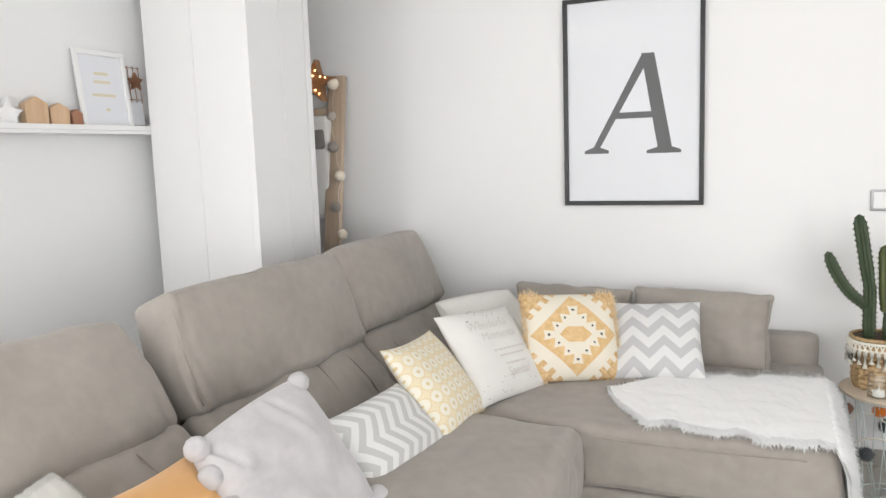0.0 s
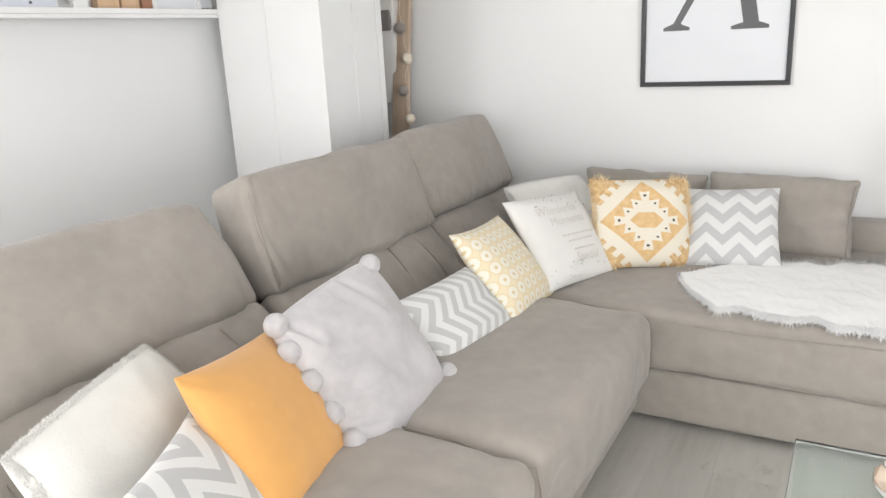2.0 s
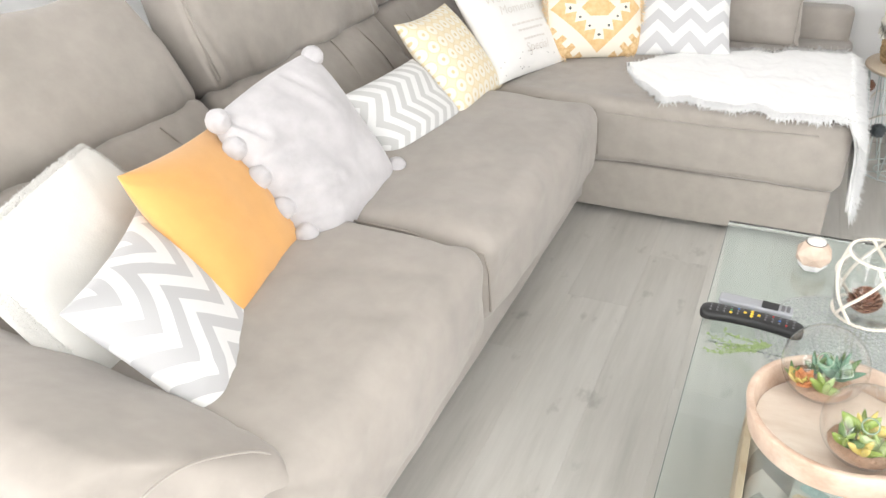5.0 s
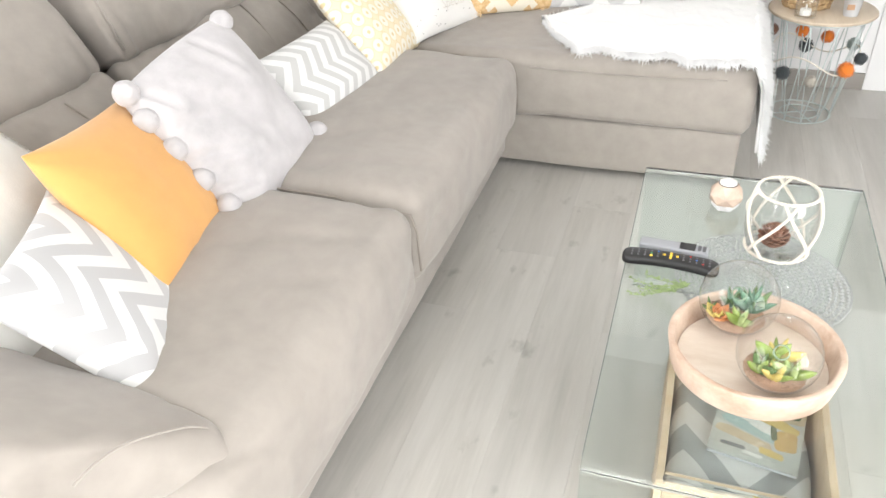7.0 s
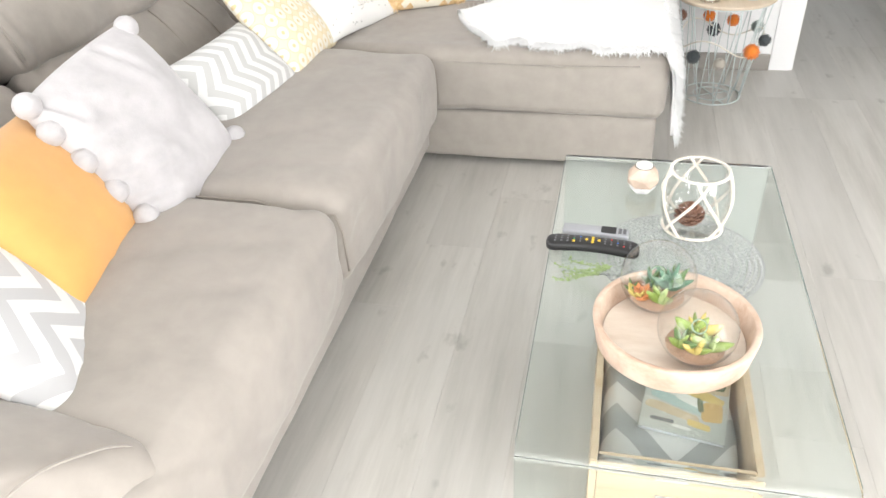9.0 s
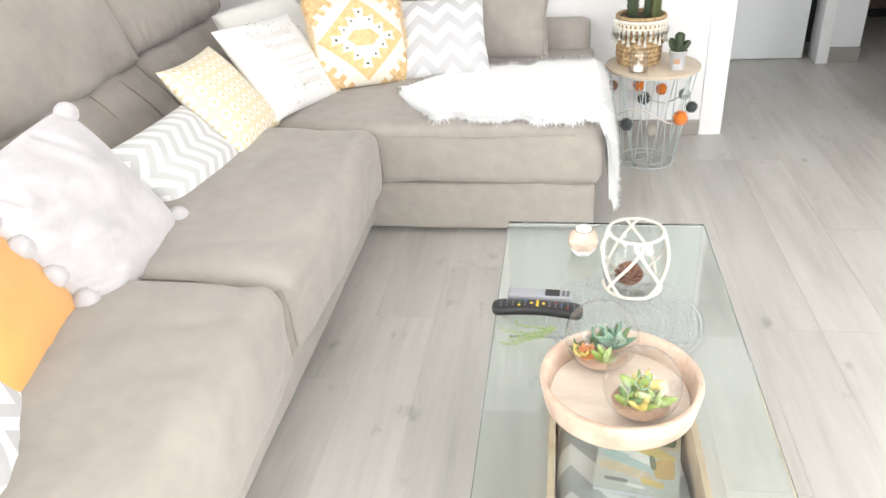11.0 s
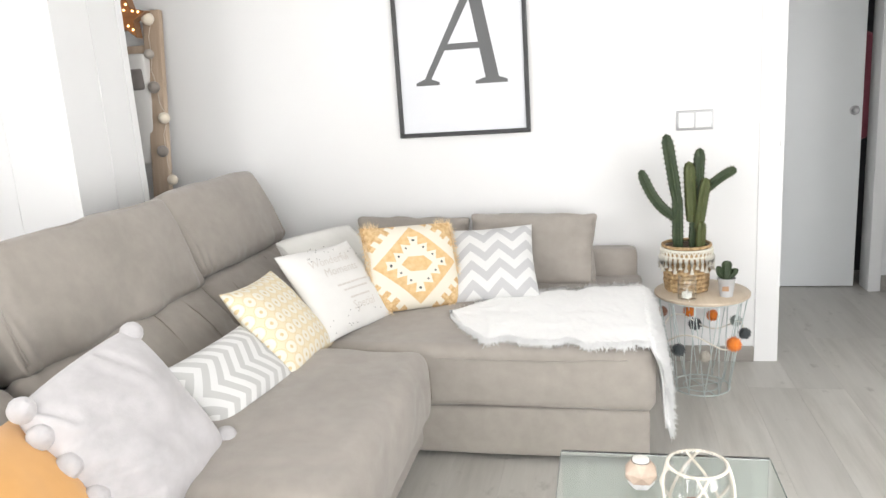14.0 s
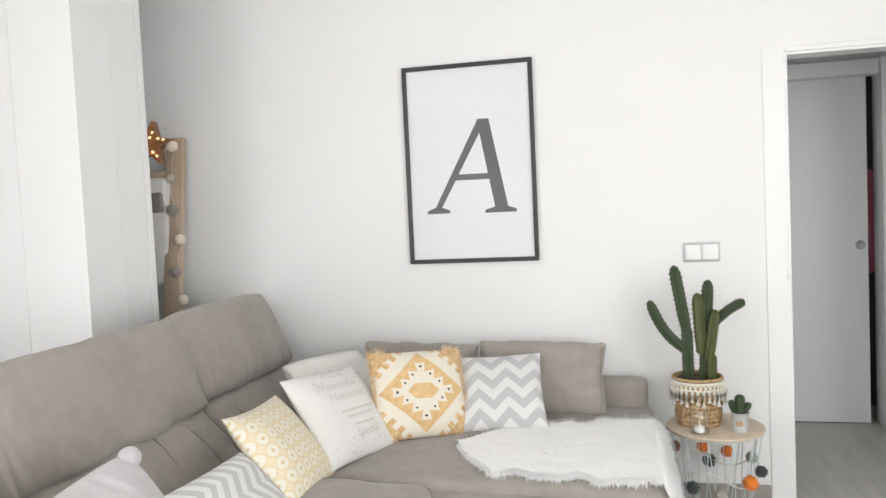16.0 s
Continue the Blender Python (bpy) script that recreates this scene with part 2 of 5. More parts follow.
def puff(hx, hy, hz, r, bulge=(0, 0, 0), wrinkle=0.004, n=14, seed=0, scale=5.0, crease=0.0, run=(1, 1, 1)):
    """A rounded upholstered block of half sizes hx, hy, hz, swelling by bulge on each pair of faces."""
    bm = bmesh.new()
    bmesh.ops.create_cube(bm, size=2)
    bmesh.ops.subdivide_edges(bm, edges=bm.edges[:], cuts=n, use_grid_fill=True)
    h = (hx, hy, hz)
    for v in bm.verts:
        q = Vector([math.copysign(1 - (1 - abs(c)) ** 1.6, c) * k for c, k in zip(v.co, h)])
        inner = Vector([max(-(k - r), min(k - r, c)) for c, k in zip(q, h)])
        d = q - inner
        if d.length > 1e-9:
            q = inner + d.normalized() * r
        u = [c / k for c, k in zip(q, h)]
        for i in range(3):
            j, l = (i + 1) % 3, (i + 2) % 3
            q[i] += bulge[i] * u[i] * max(0, 1 - u[j] ** 2) ** 0.8 * max(0, 1 - u[l] ** 2) ** 0.8
        s = Vector((q.x + seed * 3.1, q.y, q.z))
        q += (d.normalized() if d.length > 1e-9 else Vector((0, 0, 0))) * wrinkle * noise.noise(s * scale)
        if crease:
            k = Vector((q.x * run[0] + seed * 1.7, q.y * run[1], q.z * run[2]))
            ridge = 1 - abs(noise.noise(k)) * 2.2
            q -= d.normalized() * crease * max(0.0, ridge - 0.62) / 0.38
        v.co = q
    return bm


def pillow_height(u, v, t):
    return t * max(0.0, (1 - u ** 4) * (1 - v ** 4)) ** 0.55 * (1 - 0.18 * (u * u + v * v))


ROUNDED = {13: 0.12, 11: 0.10, 20: 0.10, 12: 0.03, 17: 0.04}      # cushions with soft corners


CREASES = {13: ((-0.9, 0.98, -0.72, 0.5, 0.016), (-1, 0.0, -0.3, -0.35, 0.014), (-1, -0.42, -0.55, -0.62, 0.014), (-0.95, -0.7, -0.62, -0.95, 0.012), (-0.9, 0.3, -0.45, 0.25, 0.007), (0.2, 0.9, 0.35, 0.3, 0.006)),
           11: ((-0.5, -0.9, -0.2, -0.4, 0.006), (0.6, 0.9, 0.3, 0.4, 0.006)), 12: ((-0.95, 0.9, -0.6, 0.55, 0.005), (0.9, -0.9, 0.6, -0.6, 0.005)),
           19: ((-0.95, -0.3, -0.5, -0.4, 0.008), (-0.9, -0.8, -0.5, -0.65, 0.007), (0.0, 0.95, 0.1, 0.6, 0.004))}


def creases(u, v, seed):
    """Depth of the folds in a cover at u, v."""
    out = 0.0
    for a, b, c, d, deep in CREASES.get(seed, ()):
        ex, ey = c - a, d - b
        q = max(0.0, min(1.0, ((u - a) * ex + (v - b) * ey) / (ex * ex + ey * ey)))
        dist = math.hypot(u - a - q * ex, v - b - q * ey)
        side = (u - a) * ey - (v - b) * ex
        out += deep * (1 - q * 0.6) * (math.exp(-(dist / 0.05) ** 2) - 0.7 * math.exp(-((dist - 0.10) / 0.07) ** 2) * (1 if side > 0 else 0.3))
    return out


def pillow_point(u, v, w, h, t, side=1, seed=0, wrinkle=0.006):
    pinch = 0.065
    x = u * w / 2 * (1 - pinch * (1 - v * v))
    y = v * h / 2 * (1 - pinch * (1 - u * u))
    soft = 1 - ROUNDED.get(seed, 0.0) * (u * v) ** 2
    x, y = x * soft, y * soft
    z = side * (pillow_height(u, v, t) - (creases(u, v, seed) if side > 0 else 0.0) + wrinkle * noise.noise((x * 9 + seed * 5.3, y * 9, seed + side)) * (1 - u ** 4) * (1 - v ** 4))
    return Vector((x, y, z + 0.012 * noise.noise((x * 4 + seed, y * 4, 7.7)) * (u * u + v * v)))


def pillow_mesh(w, h, t, seed=0, n=28, wrinkle=0.006):
    bm = bmesh.new()
    n = 64 if seed == 13 else n
    g = {}
    for side in (1, -1):
        for i in range(n + 1):
            for j in range(n + 1):
                edge = i in (0, n) or j in (0, n)
                if edge and side < 0:
                    g[side, i, j] = g[1, i, j]
                    continue
                u = math.sin((2 * i / n - 1) * math.pi / 2)
                v = math.sin((2 * j / n - 1) * math.pi / 2)
                g[side, i, j] = bm.verts.new(pillow_point(u, v, w, h, t, side, seed, wrinkle))
        for i in range(n):
            for j in range(n):
                f = [g[side, i, j], g[side, i + 1, j], g[side, i + 1, j + 1], g[side, i, j + 1]]
                bm.faces.new(f if side > 0 else f[::-1])
    return bm


def tube(points, r, sides=8, closed=False, caps=True, taper=None):
    """A round bar along the points."""
    bm = bmesh.new()
    rings, pts = [], [Vector(p) for p in points]
    n = len(pts)
    for i, p in enumerate(pts):
        a = pts[i - 1] if i or closed else pts[0]
        b = pts[(i + 1) % n] if i < n - 1 or closed else pts[-1]
        d = (b - a).normalized()
        q = d.to_track_quat("Z", "Y")
        k = r * (taper[i] if taper else 1)
        rings.append([bm.verts.new(p + q @ Vector((k * math.cos(s * math.tau / sides), k * math.sin(s * math.tau / sides), 0))) for s in range(sides)])
    for i in range(n if closed else n - 1):
        a, b = rings[i], rings[(i + 1) % n]
        for s in range(sides):
            bm.faces.new((a[s], a[(s + 1) % sides], b[(s + 1) % sides], b[s]))
    if caps and not closed:
        bm.faces.new(rings[0][::-1]), bm.faces.new(rings[-1])
    return bm


def join(*bms):
    out = bms[0]
    for b in bms[1:]:
        me = bpy.data.meshes.new("tmp")
        b.to_mesh(me)
        b.free()
        out.from_mesh(me)
        bpy.data.meshes.remove(me)
    return out


def moved(bm, m):
    bm.transform(m)
    return bm


def lathe(profile, sides=32):
    """Turn (radius, height) pairs round z."""
    bm = bmesh.new()
    rings = []
    for r, z in profile:
        if r < 1e-6:
            rings.append([bm.verts.new((0, 0, z))])
        else:
            rings.append([bm.verts.new((r * math.cos(s * math.tau / sides), r * math.sin(s * math.tau / sides), z)) for s in range(sides)])
    for a, b in zip(rings, rings[1:]):
        for s in range(sides):
            t = (s + 1) % sides
            if len(a) == 1 and len(b) > 1:
                bm.faces.new((a[0], b[t], b[s])[::-1])
            elif len(b) == 1 and len(a) > 1:
                bm.faces.new((a[s], a[t], b[0]))
            elif len(a) > 1:
                bm.faces.new((a[s], a[t], b[t], b[s]))
    return bm


def prism(outline, depth):
    """An outline in x, y raised by depth along z."""
    bm = bmesh.new()
    lo = [bm.verts.new((x, y, 0)) for x, y in outline]
    hi = [bm.verts.new((x, y, depth)) for x, y in outline]
    bm.faces.new(hi)
    bm.faces.new(lo[::-1])
    for i in range(len(lo)):
        j = (i + 1) % len(lo)
        bm.faces.new((lo[i], lo[j], hi[j], hi[i]))
    bmesh.ops.recalc_face_normals(bm, faces=bm.faces[:])
    return bm


def ball(r, u=20, v=12, squash=1.0):
    bm = bmesh.new()
    bmesh.ops.create_uvsphere(bm, u_segments=u, v_segments=v, radius=r)
    if squash != 1:
        bm.transform(Matrix.Diagonal((1, 1, squash, 1)))
    return bm


def blades(points, normals, length, width, droop, rng, lean=0.6):
    """Tapered two-part hairs standing on points, as vertices and faces."""
    vs, fs = [], []
    for p, nrm in zip(points, normals):
        nrm = Vector(nrm)
        side = Vector((rng.uniform(-1, 1), rng.uniform(-1, 1), rng.uniform(-1, 1)))
        dirn = (nrm + side * lean).normalized()
        s = dirn.cross(Vector((rng.uniform(-1, 1), rng.uniform(-1, 1), rng.uniform(-1, 1)))).normalized() * width * 0.5
        ln = length * rng.uniform(0.6, 1.25)
        p = Vector(p)
        mid = p + dirn * ln * 0.55 + Vector((0, 0, -droop * ln * 0.2))
        tip = p + dirn * ln + Vector((0, 0, -droop * ln * 0.7))
        k = len(vs)
        vs += [p - s, p + s, mid + s * 0.7, mid - s * 0.7, tip]
        fs += [(k, k + 1, k + 2, k + 3), (k + 3, k + 2, k + 4)]
    return vs, fs


def tufts(points, normals, length, width, droop, rng, lean=0.6):
    """Tapered three-sided locks of fleece or fur standing on points, as vertices and faces."""
    vs, fs = [], []
    for p, nrm in zip(points, normals):
        side = Vector((rng.uniform(-1, 1), rng.uniform(-1, 1), rng.uniform(-1, 1)))
        d = (Vector(nrm) + side * lean).normalized()
        a = d.cross(Vector((0.3, 0.2, 0.93))).normalized()
        b = d.cross(a)
        ln = length * rng.uniform(0.55, 1.3)
        p = Vector(p) - d * width
        k = len(vs)
        for q in range(3):
            vs.append(p + (a * math.cos(q * 2.094) + b * math.sin(q * 2.094)) * width)
        vs.append(p + d * ln + Vector((0, 0, -droop * ln)))
        fs += [(k, k + 1, k + 3), (k + 1, k + 2, k + 3), (k + 2, k, k + 3)]
    return vs, fs


# ---- the room ----
def structure(name, bm, material, label, smooth=False):
    return tagged(part(name, bm, material, None, "", smooth), label, "wall" if "wall" in name else name.split("_")[0], kind="structure")


TH = 0.12
OPEN0, OPEN1, OPENZ = 0.783, 1.63, 1.99
structure("wall_north", join(box(X0 - TH, OPEN0, YA, YA + TH, 0, ZC), box(OPEN0, OPEN1, YA, YA + TH, OPENZ, ZC), box(OPEN1, X1, YA, YA + TH, 0, ZC)), WALL, "smooth white painted wall with a doorway")
structure("wall_west", join(box(X0 - TH, X0, 0.2, YA, 0, ZC), box(X0 - TH, X0, Y0, -2.3, 0, ZC), box(X0 - TH, X0, -2.3, 0.2, 2.25, ZC), box(X0 - TH, X0, -2.3, 0.2, 0, 0.15)), GREYWALL, "pale grey painted wall beside the window")
structure("wall_south", join(box(X0, -0.73, Y0 - TH, Y0, 0, ZC), box(2.57, X1, Y0 - TH, Y0, 0, ZC), box(-0.73, 2.57, Y0 - TH, Y0, 2.3, ZC), box(-0.73, 2.57, Y0 - TH, Y0, 0, 0.3)), WALL, "white painted wall with a wide window")
# opening in the unseen east wall is added for the fill lamp
structure("wall_east", join(box(X1, X1 + TH, Y0 - TH, -1.9, 0, ZC), box(X1, X1 + TH, 0.3, YA + TH, 0, ZC), box(X1, X1 + TH, -1.9, 0.3, 2.3, ZC), box(X1, X1 + TH, -1.9, 0.3, 0, 0.3)), WALL, "white painted wall with an added window")
structure("ceiling", box(X0 - TH, 3.6, Y0 - TH, 7.0, ZC, ZC + 0.1), CEIL, "plain white ceiling")
structure("column", join(box(-2.55, -1.992, 2.55, 2.993, 0, ZC - 0.002, 0.006), box(X0 + 0.001, -2.551, 2.66, 2.98, 0, ZC - 0.002)), LACQUER, "white panelled square column behind the sofa")

# ---- corner sofa ----
sofa = thing("corner_sofa", pose(-0.7, 2.5, 0), "taupe microfibre corner sofa with chaise and raised headrests", "sofa")


def sp(name, bm, m, label="", mat=None, parent=None):
    """A part of the sofa at a pose of the room."""
    ob = part(name, bm, mat or SOFA, parent or sofa, label)
    ob.matrix_parent_inverse = Matrix.Identity(4)
    ob.matrix_basis = sofa.matrix_world.inverted() @ m
    return ob


# chaise along the wall
sp("chaise_base", puff(0.90, 0.49, 0.096, 0.016, (0, 0.004, 0), 0.003, 24, 8, 6), pose(-0.735, 2.962, 0.120))
cc = sp("chaise_cushion", puff(0.935, 0.51, 0.117, 0.036, (0.008, 0.012, 0.012), 0.009, 64, 1, 5, 0.004, (6, 6, 2.5)), pose(-0.751, 2.955, 0.335))
for z, dy in ((0.072, 0.0), (-0.100, 0.012)):
    part("seam", tube([(x, -0.5125 - 0.011 * (1 - (x / 0.935) ** 2) ** 0.8 * (1 - (z / 0.117) ** 2) ** 0.8 + dy + 0.0015 * math.sin(x * 17), z + 0.003 * math.sin(x * 9)) for x in [-0.3 + 0.06 * q for q in range(20)]], 0.0024, 6), SOFA, cc, "stitched seam")
sp("low_back", puff(0.93, 0.055, 0.19, 0.03, (0, 0, 0.004), 0.003), pose(-0.765, 3.455, 0.385), "low padded backrest along the wall")
# long side
sp("seat_base", puff(0.545, 0.99, 0.073, 0.016, (0.003, 0, 0), 0.003, 24, 4, 6), pose(-1.195, 1.515, 0.130))


def headrest(half, sd):
    """A headrest cushion with a front seam, narrower towards its top, gathered along its lower edge and ends."""
    flat = sd == 6
    bm = puff(0.085, half, 0.185, 0.026 if flat else 0.038, (0.03, 0.004 if flat else 0.012, 0.006), 0.011, 56, sd + 9, 6)
    for v in bm.verts:
        up, side = v.co.z / 0.185, v.co.y / half
        front = max(0.0, v.co.x / 0.1)
        v.co.y *= 1 - 0.045 * max(0, up)
        fold = max(0.0, 1 - 3.0 * abs(noise.noise((v.co.y * 17 + sd, v.co.z * 3.5 + v.co.y * 4, sd))))
        v.co.x -= 0.022 * fold * front * (max(0.0, -up) ** 1.8 * (0.4 + 0.6 * abs(side) ** 3) + 0.6 * max(0.0, -side) ** 6)
        v.co.x += 0.012 * math.sin(v.co.y * 21 + sd) * max(0, -up) ** 2
        if sd == 7:
            v.co.z -= 0.018 * max(0.0, up) * abs(side) ** 6
    return bm


SEATS = ((1.905, 0.502, 2), (0.968, 0.434, 3))
for y, half, sd in SEATS:
    c = sp("seat_cushion", puff(0.458, half, 0.135, 0.058, (0.022, 0.0, 0.024), 0.010, 56, sd, 5, 0.005, (3, 5, 5)), pose(-1.050, y, 0.33))
    part("piping", tube([(-0.42 + 0.056 * k, half * 0.985, 0.126 - 0.006 * abs(k - 7) / 7 - 0.012 * max(0, k - 12)) for k in range(15)] + [(0.446, 0.985 * half, 0.100), (0.459, 0.985 * half, 0.05), (0.462, 0.985 * half, -0.06)], 0.003, 6), SOFASEAM, c)
sp("back_frame", puff(0.07, 1.38, 0.36, 0.04, (0, 0, 0), 0.003), pose(-1.76, 1.93, 0.42))
BACKS = ((2.935, 0.385, 5, -1.630, 0.828, -24), (2.058, 0.466, 6, -1.615, 0.814, -21), (1.028, 0.510, 7, -1.664, 0.778, -35))
for y, half, sd, xh, zh, lean_back in BACKS:
    lum = sp("lumbar_cushion", puff(0.10, half + 0.012, 0.165, 0.045, (0.020, 0, 0.0), 0.008, 48, sd, 7, 0.007, (3, 9, 4)), pose(-1.484, y, 0.500, 0, -43, 0))
    for k in (-0.62, -0.2, 0.2, 0.62):
        part("seam", tube([(0.1005 + 0.020 * (1 - k * k) ** 0.8 * max(0, 1 - u * u) ** 0.8 - 0.003, k * half + 0.018 * math.sin(u * 2 + k * 3), 0.165 * u) for u in (-0.5, -0.25, 0, 0.25, 0.5, 0.68)], 0.0022, 5), SOFASEAM, lum)
    hr = sp("headrest", headrest(half, sd), pose(xh, y, zh, 0, lean_back, 0))
    inset = 0.985 if sd == 6 else 0.965
    loop = [(0.078, half * inset * a, 0.185 * 0.98 * b) for a, b in ((-1, -0.85), (-0.995, 0), (-0.97, 0.7), (-0.945, 0.9), (-0.90, 0.975), (-0.4, 0.995), (0, 1.0), (0.4, 0.995), (0.90, 0.975), (0.945, 0.9), (0.97, 0.7), (0.995, 0), (1, -0.85))]
    if sd == 6:
        part("piping", tube(loop, 0.0045, 6), SOFA, hr)


def arm_pad():
    """A padded arm sloping down towards the seat, with a gathered panel at its end."""
    bm = puff(0.47, 0.185, 0.062, 0.05, (0.012, 0.012, 0.03), 0.007, 40, 4, 6, 0.004, (7, 4, 6))
    for v in bm.verts:
        f = max(0.0, v.co.x / 0.47)
        v.co.z *= 1 - 0.22 * f ** 3 - 0.22 * f ** 8
        v.co.x -= 0.025 * (v.co.y / 0.185) ** 2 * f ** 2
        v.co.y = v.co.y * (1 - 0.30 * f ** 3) + 0.040 * f ** 3
        v.co.x -= 0.62 * max(0.0, 0.135 - v.co.y) * f ** 5
        if f > 0.9:
            v.co.x += 0.002 * math.sin(v.co.y * 110 + v.co.z * 22) * (1 - min(1.0, abs(v.co.z) / 0.06))
    return bm


arm = sp("armrest", arm_pad(), pose(-1.078, 0.512, 0.528, -30, 3, 0), "padded armrest with stitched seam")
seam_line = []
for q in range(17):
    y = -0.085 + 0.015 * q
    seam_line.append((0.425 - 0.30 * max(0.0, 0.135 - y), y, 0.0585 - 0.05 * abs((y - 0.04) / 0.13) ** 3))
part("seam", tube(seam_line, 0.002, 6), SOFA, arm, "stitched seam")
sp("arm_base", puff(0.44, 0.11, 0.185, 0.03, (0, 0, 0), 0.003), pose(-1.19, 0.40, 0.225))
for x, y in ((-0.72, 2.25), (-0.72, 0.5), (-1.66, 0.5), (-1.66, 3.3)):
    sp("foot", lathe([(0, 0), (0.022, 0), (0.026, 0.05), (0, 0.05)], 16), pose(x, y, 0.0), "black foot", BLACK)


# ---- cushions on the sofa ----
def pillow(name, m, w, h, t, material, label, seed, wrinkle=0.006):
    ob = thing(name, m, label, "cushion", "scatter cushions")
    part("cover", pillow_mesh(w, h, t, seed, 30, wrinkle), material, ob)
    return ob


LOOSE = "taupe microfibre loose back cushion against the wall"
for x, w, yaw, sd in ((-0.30, 0.56, 0, 1), (-0.86, 0.53, 0, 2)):
    ob = thing("back_cushion", pose(x, 3.325, 0.599, 80, 1.5, yaw), LOOSE, "cushion", "loose back cushions")
    bm = puff(w / 2, 0.162, 0.045, 0.016, (0.0, 0.0, 0.038), 0.008, 44, sd, 9, 0.005, (5, 8, 5))
    for v in bm.verts:
        u, q = v.co.x / (w / 2), v.co.y / 0.162
        v.co.z *= (1 - 0.45 * min(1.0, abs(u)) ** 8) * (1 - 0.3 * min(1.0, abs(q)) ** 8)
        v.co.x += 0.007 * math.copysign(max(0.0, q) ** 4, u) * abs(u) ** 6 - 0.006 * u * abs(u) ** 5 * max(0.0, 1 - q * q) + 0.008 * max(0.0, -q) * u ** 5
        v.co.z += 0.006 * abs(u) ** 5 * math.sin(q * 14 + sd)
    cover = part("cover", bm, SOFA, ob)
    part("seam", tube([(w / 2 * 0.955 - 0.004 * (1 - q * q) + 0.006 * max(0.0, q) ** 4, 0.155 * q, 0.040 + 0.003 * math.sin(q * 14 + sd)) for q in [-0.9 + 0.15 * i for i in range(13)]], 0.0028, 6), SOFA, cover, "gathered seam")
P_WHITE = pillow("fleece_cushion", pose(-1.232, 0.878, 0.56, 57, 0, 112), 0.56, 0.45, 0.070, CREAM, "cream white fleece cushion leaning in the sofa corner", 11)
P_ORANGE = pillow("orange_cushion", pose(-1.101, 1.108, 0.588, 53.5, 9.0, 107), 0.43, 0.375, 0.065, ORANGE, "plain mustard orange cotton cushion", 12)
P_PLUSH = pillow("plush_cushion", pose(-1.094, 1.452, 0.600, 57.5, -5.8, 91), 0.455, 0.455, 0.085, PLUSH, "pale grey plush cushion with pompoms along the edges", 13, 0.022)
P_CMID = pillow("lumbar_chevron_cushion", pose(-1.082, 1.94, 0.535, 45.4, 0, 84.9), 0.42, 0.27, 0.06, CHEVMID, "small grey and white chevron cushion", 14)
P_DOTS = pillow("circle_cushion", pose(-1.089, 2.316, 0.588, 48.8, 3.3, 91), 0.41, 0.37, 0.06, DOTS, "pale yellow cushion printed with white circles", 15)
P_WORDS = pillow("lettered_cushion", pose(-1.006, 2.681, 0.604, 52.1, 3.2, 70), 0.43, 0.39, 0.065, COTTON, "white cotton cushion with pale lettering", 16)
P_BOHO = pillow("fringed_cushion", pose(-0.767, 2.925, 0.625, 66, 3.5, 34), 0.42, 0.38, 0.07, BOHO, "cream and ochre fringed cushion with a diamond pattern", 17)
P_CHEV = pillow("chevron_cushion", pose(-0.457, 3.085, 0.592, 52, -1.5, 10.3), 0.385, 0.36, 0.065, CHEV, "grey and white chevron cotton cushion", 18)
P_BIG = pillow("wide_chevron_cushion", pose(-0.986, 0.826, 0.541, 53, 4, 118.6), 0.405, 0.355, 0.055, CHEVBIG, "grey and white wide chevron cushion lying at an angle", 19)
P_BACK = pillow("fleece_bolster_cushion", pose(-1.15, 3.02, 0.64, 42, 0, 60), 0.46, 0.34, 0.06, CREAM, "cream fleece cushion tucked behind the others", 20)


# pompoms along both side edges of the plush cushion
for sx, count in ((-1, 6), (1, 2)):
    for i in range(count):
        v = -0.98 + 1.96 * i / (count - 1)
        p = pillow_point(sx * 1.0, v, 0.455, 0.455, 0.085, 1, 13, 0.022)
        b = ball(0.029, 24, 16)
        for q in b.verts:
            q.co *= 1 + 0.07 * noise.noise(q.co * 150 + Vector((i, sx, 0))) + 0.05 * noise.noise(q.co * 420)
        o = part("pompom", b, PLUSH, P_PLUSH)
        o.location = p + (Vector((0.002, -0.004, 0.012)) if sx < 0 else Vector((0.004, 0.012, 0.016)) if v < 0 else Vector((-0.012, -0.012, 0.012)))


# lettering laid on the white cushion
def lettering(text, size, cx, cy, parent, w, h, t, seed, material, shear=0.25, turn=0.0):
    cu = bpy.data.curves.new("lettering", "FONT")
    cu.body, cu.size, cu.shear, cu.align_x = text, size, shear, "CENTER"
    cu.resolution_u = 2
    tmp = new("lettering_tmp", cu)
    me = bpy.data.meshes.new_from_object(tmp)
    bpy.data.objects.remove(tmp)
    bm = bmesh.new()
    bm.from_mesh(me)
    bpy.data.meshes.remove(me)
    bmesh.ops.triangulate(bm, faces=bm.faces[:])
    bm.transform(pose(cx, cy, 0, 0, 0, turn))
    for v in bm.verts:
        u, k = v.co.x / (w / 2 * 0.97), v.co.y / (h / 2 * 0.97)
        v.co.z = pillow_point(u, k, w, h, t, 1, seed).z + 0.0015
    return part("lettering", bm, material, parent, "pale grey printed words", False)


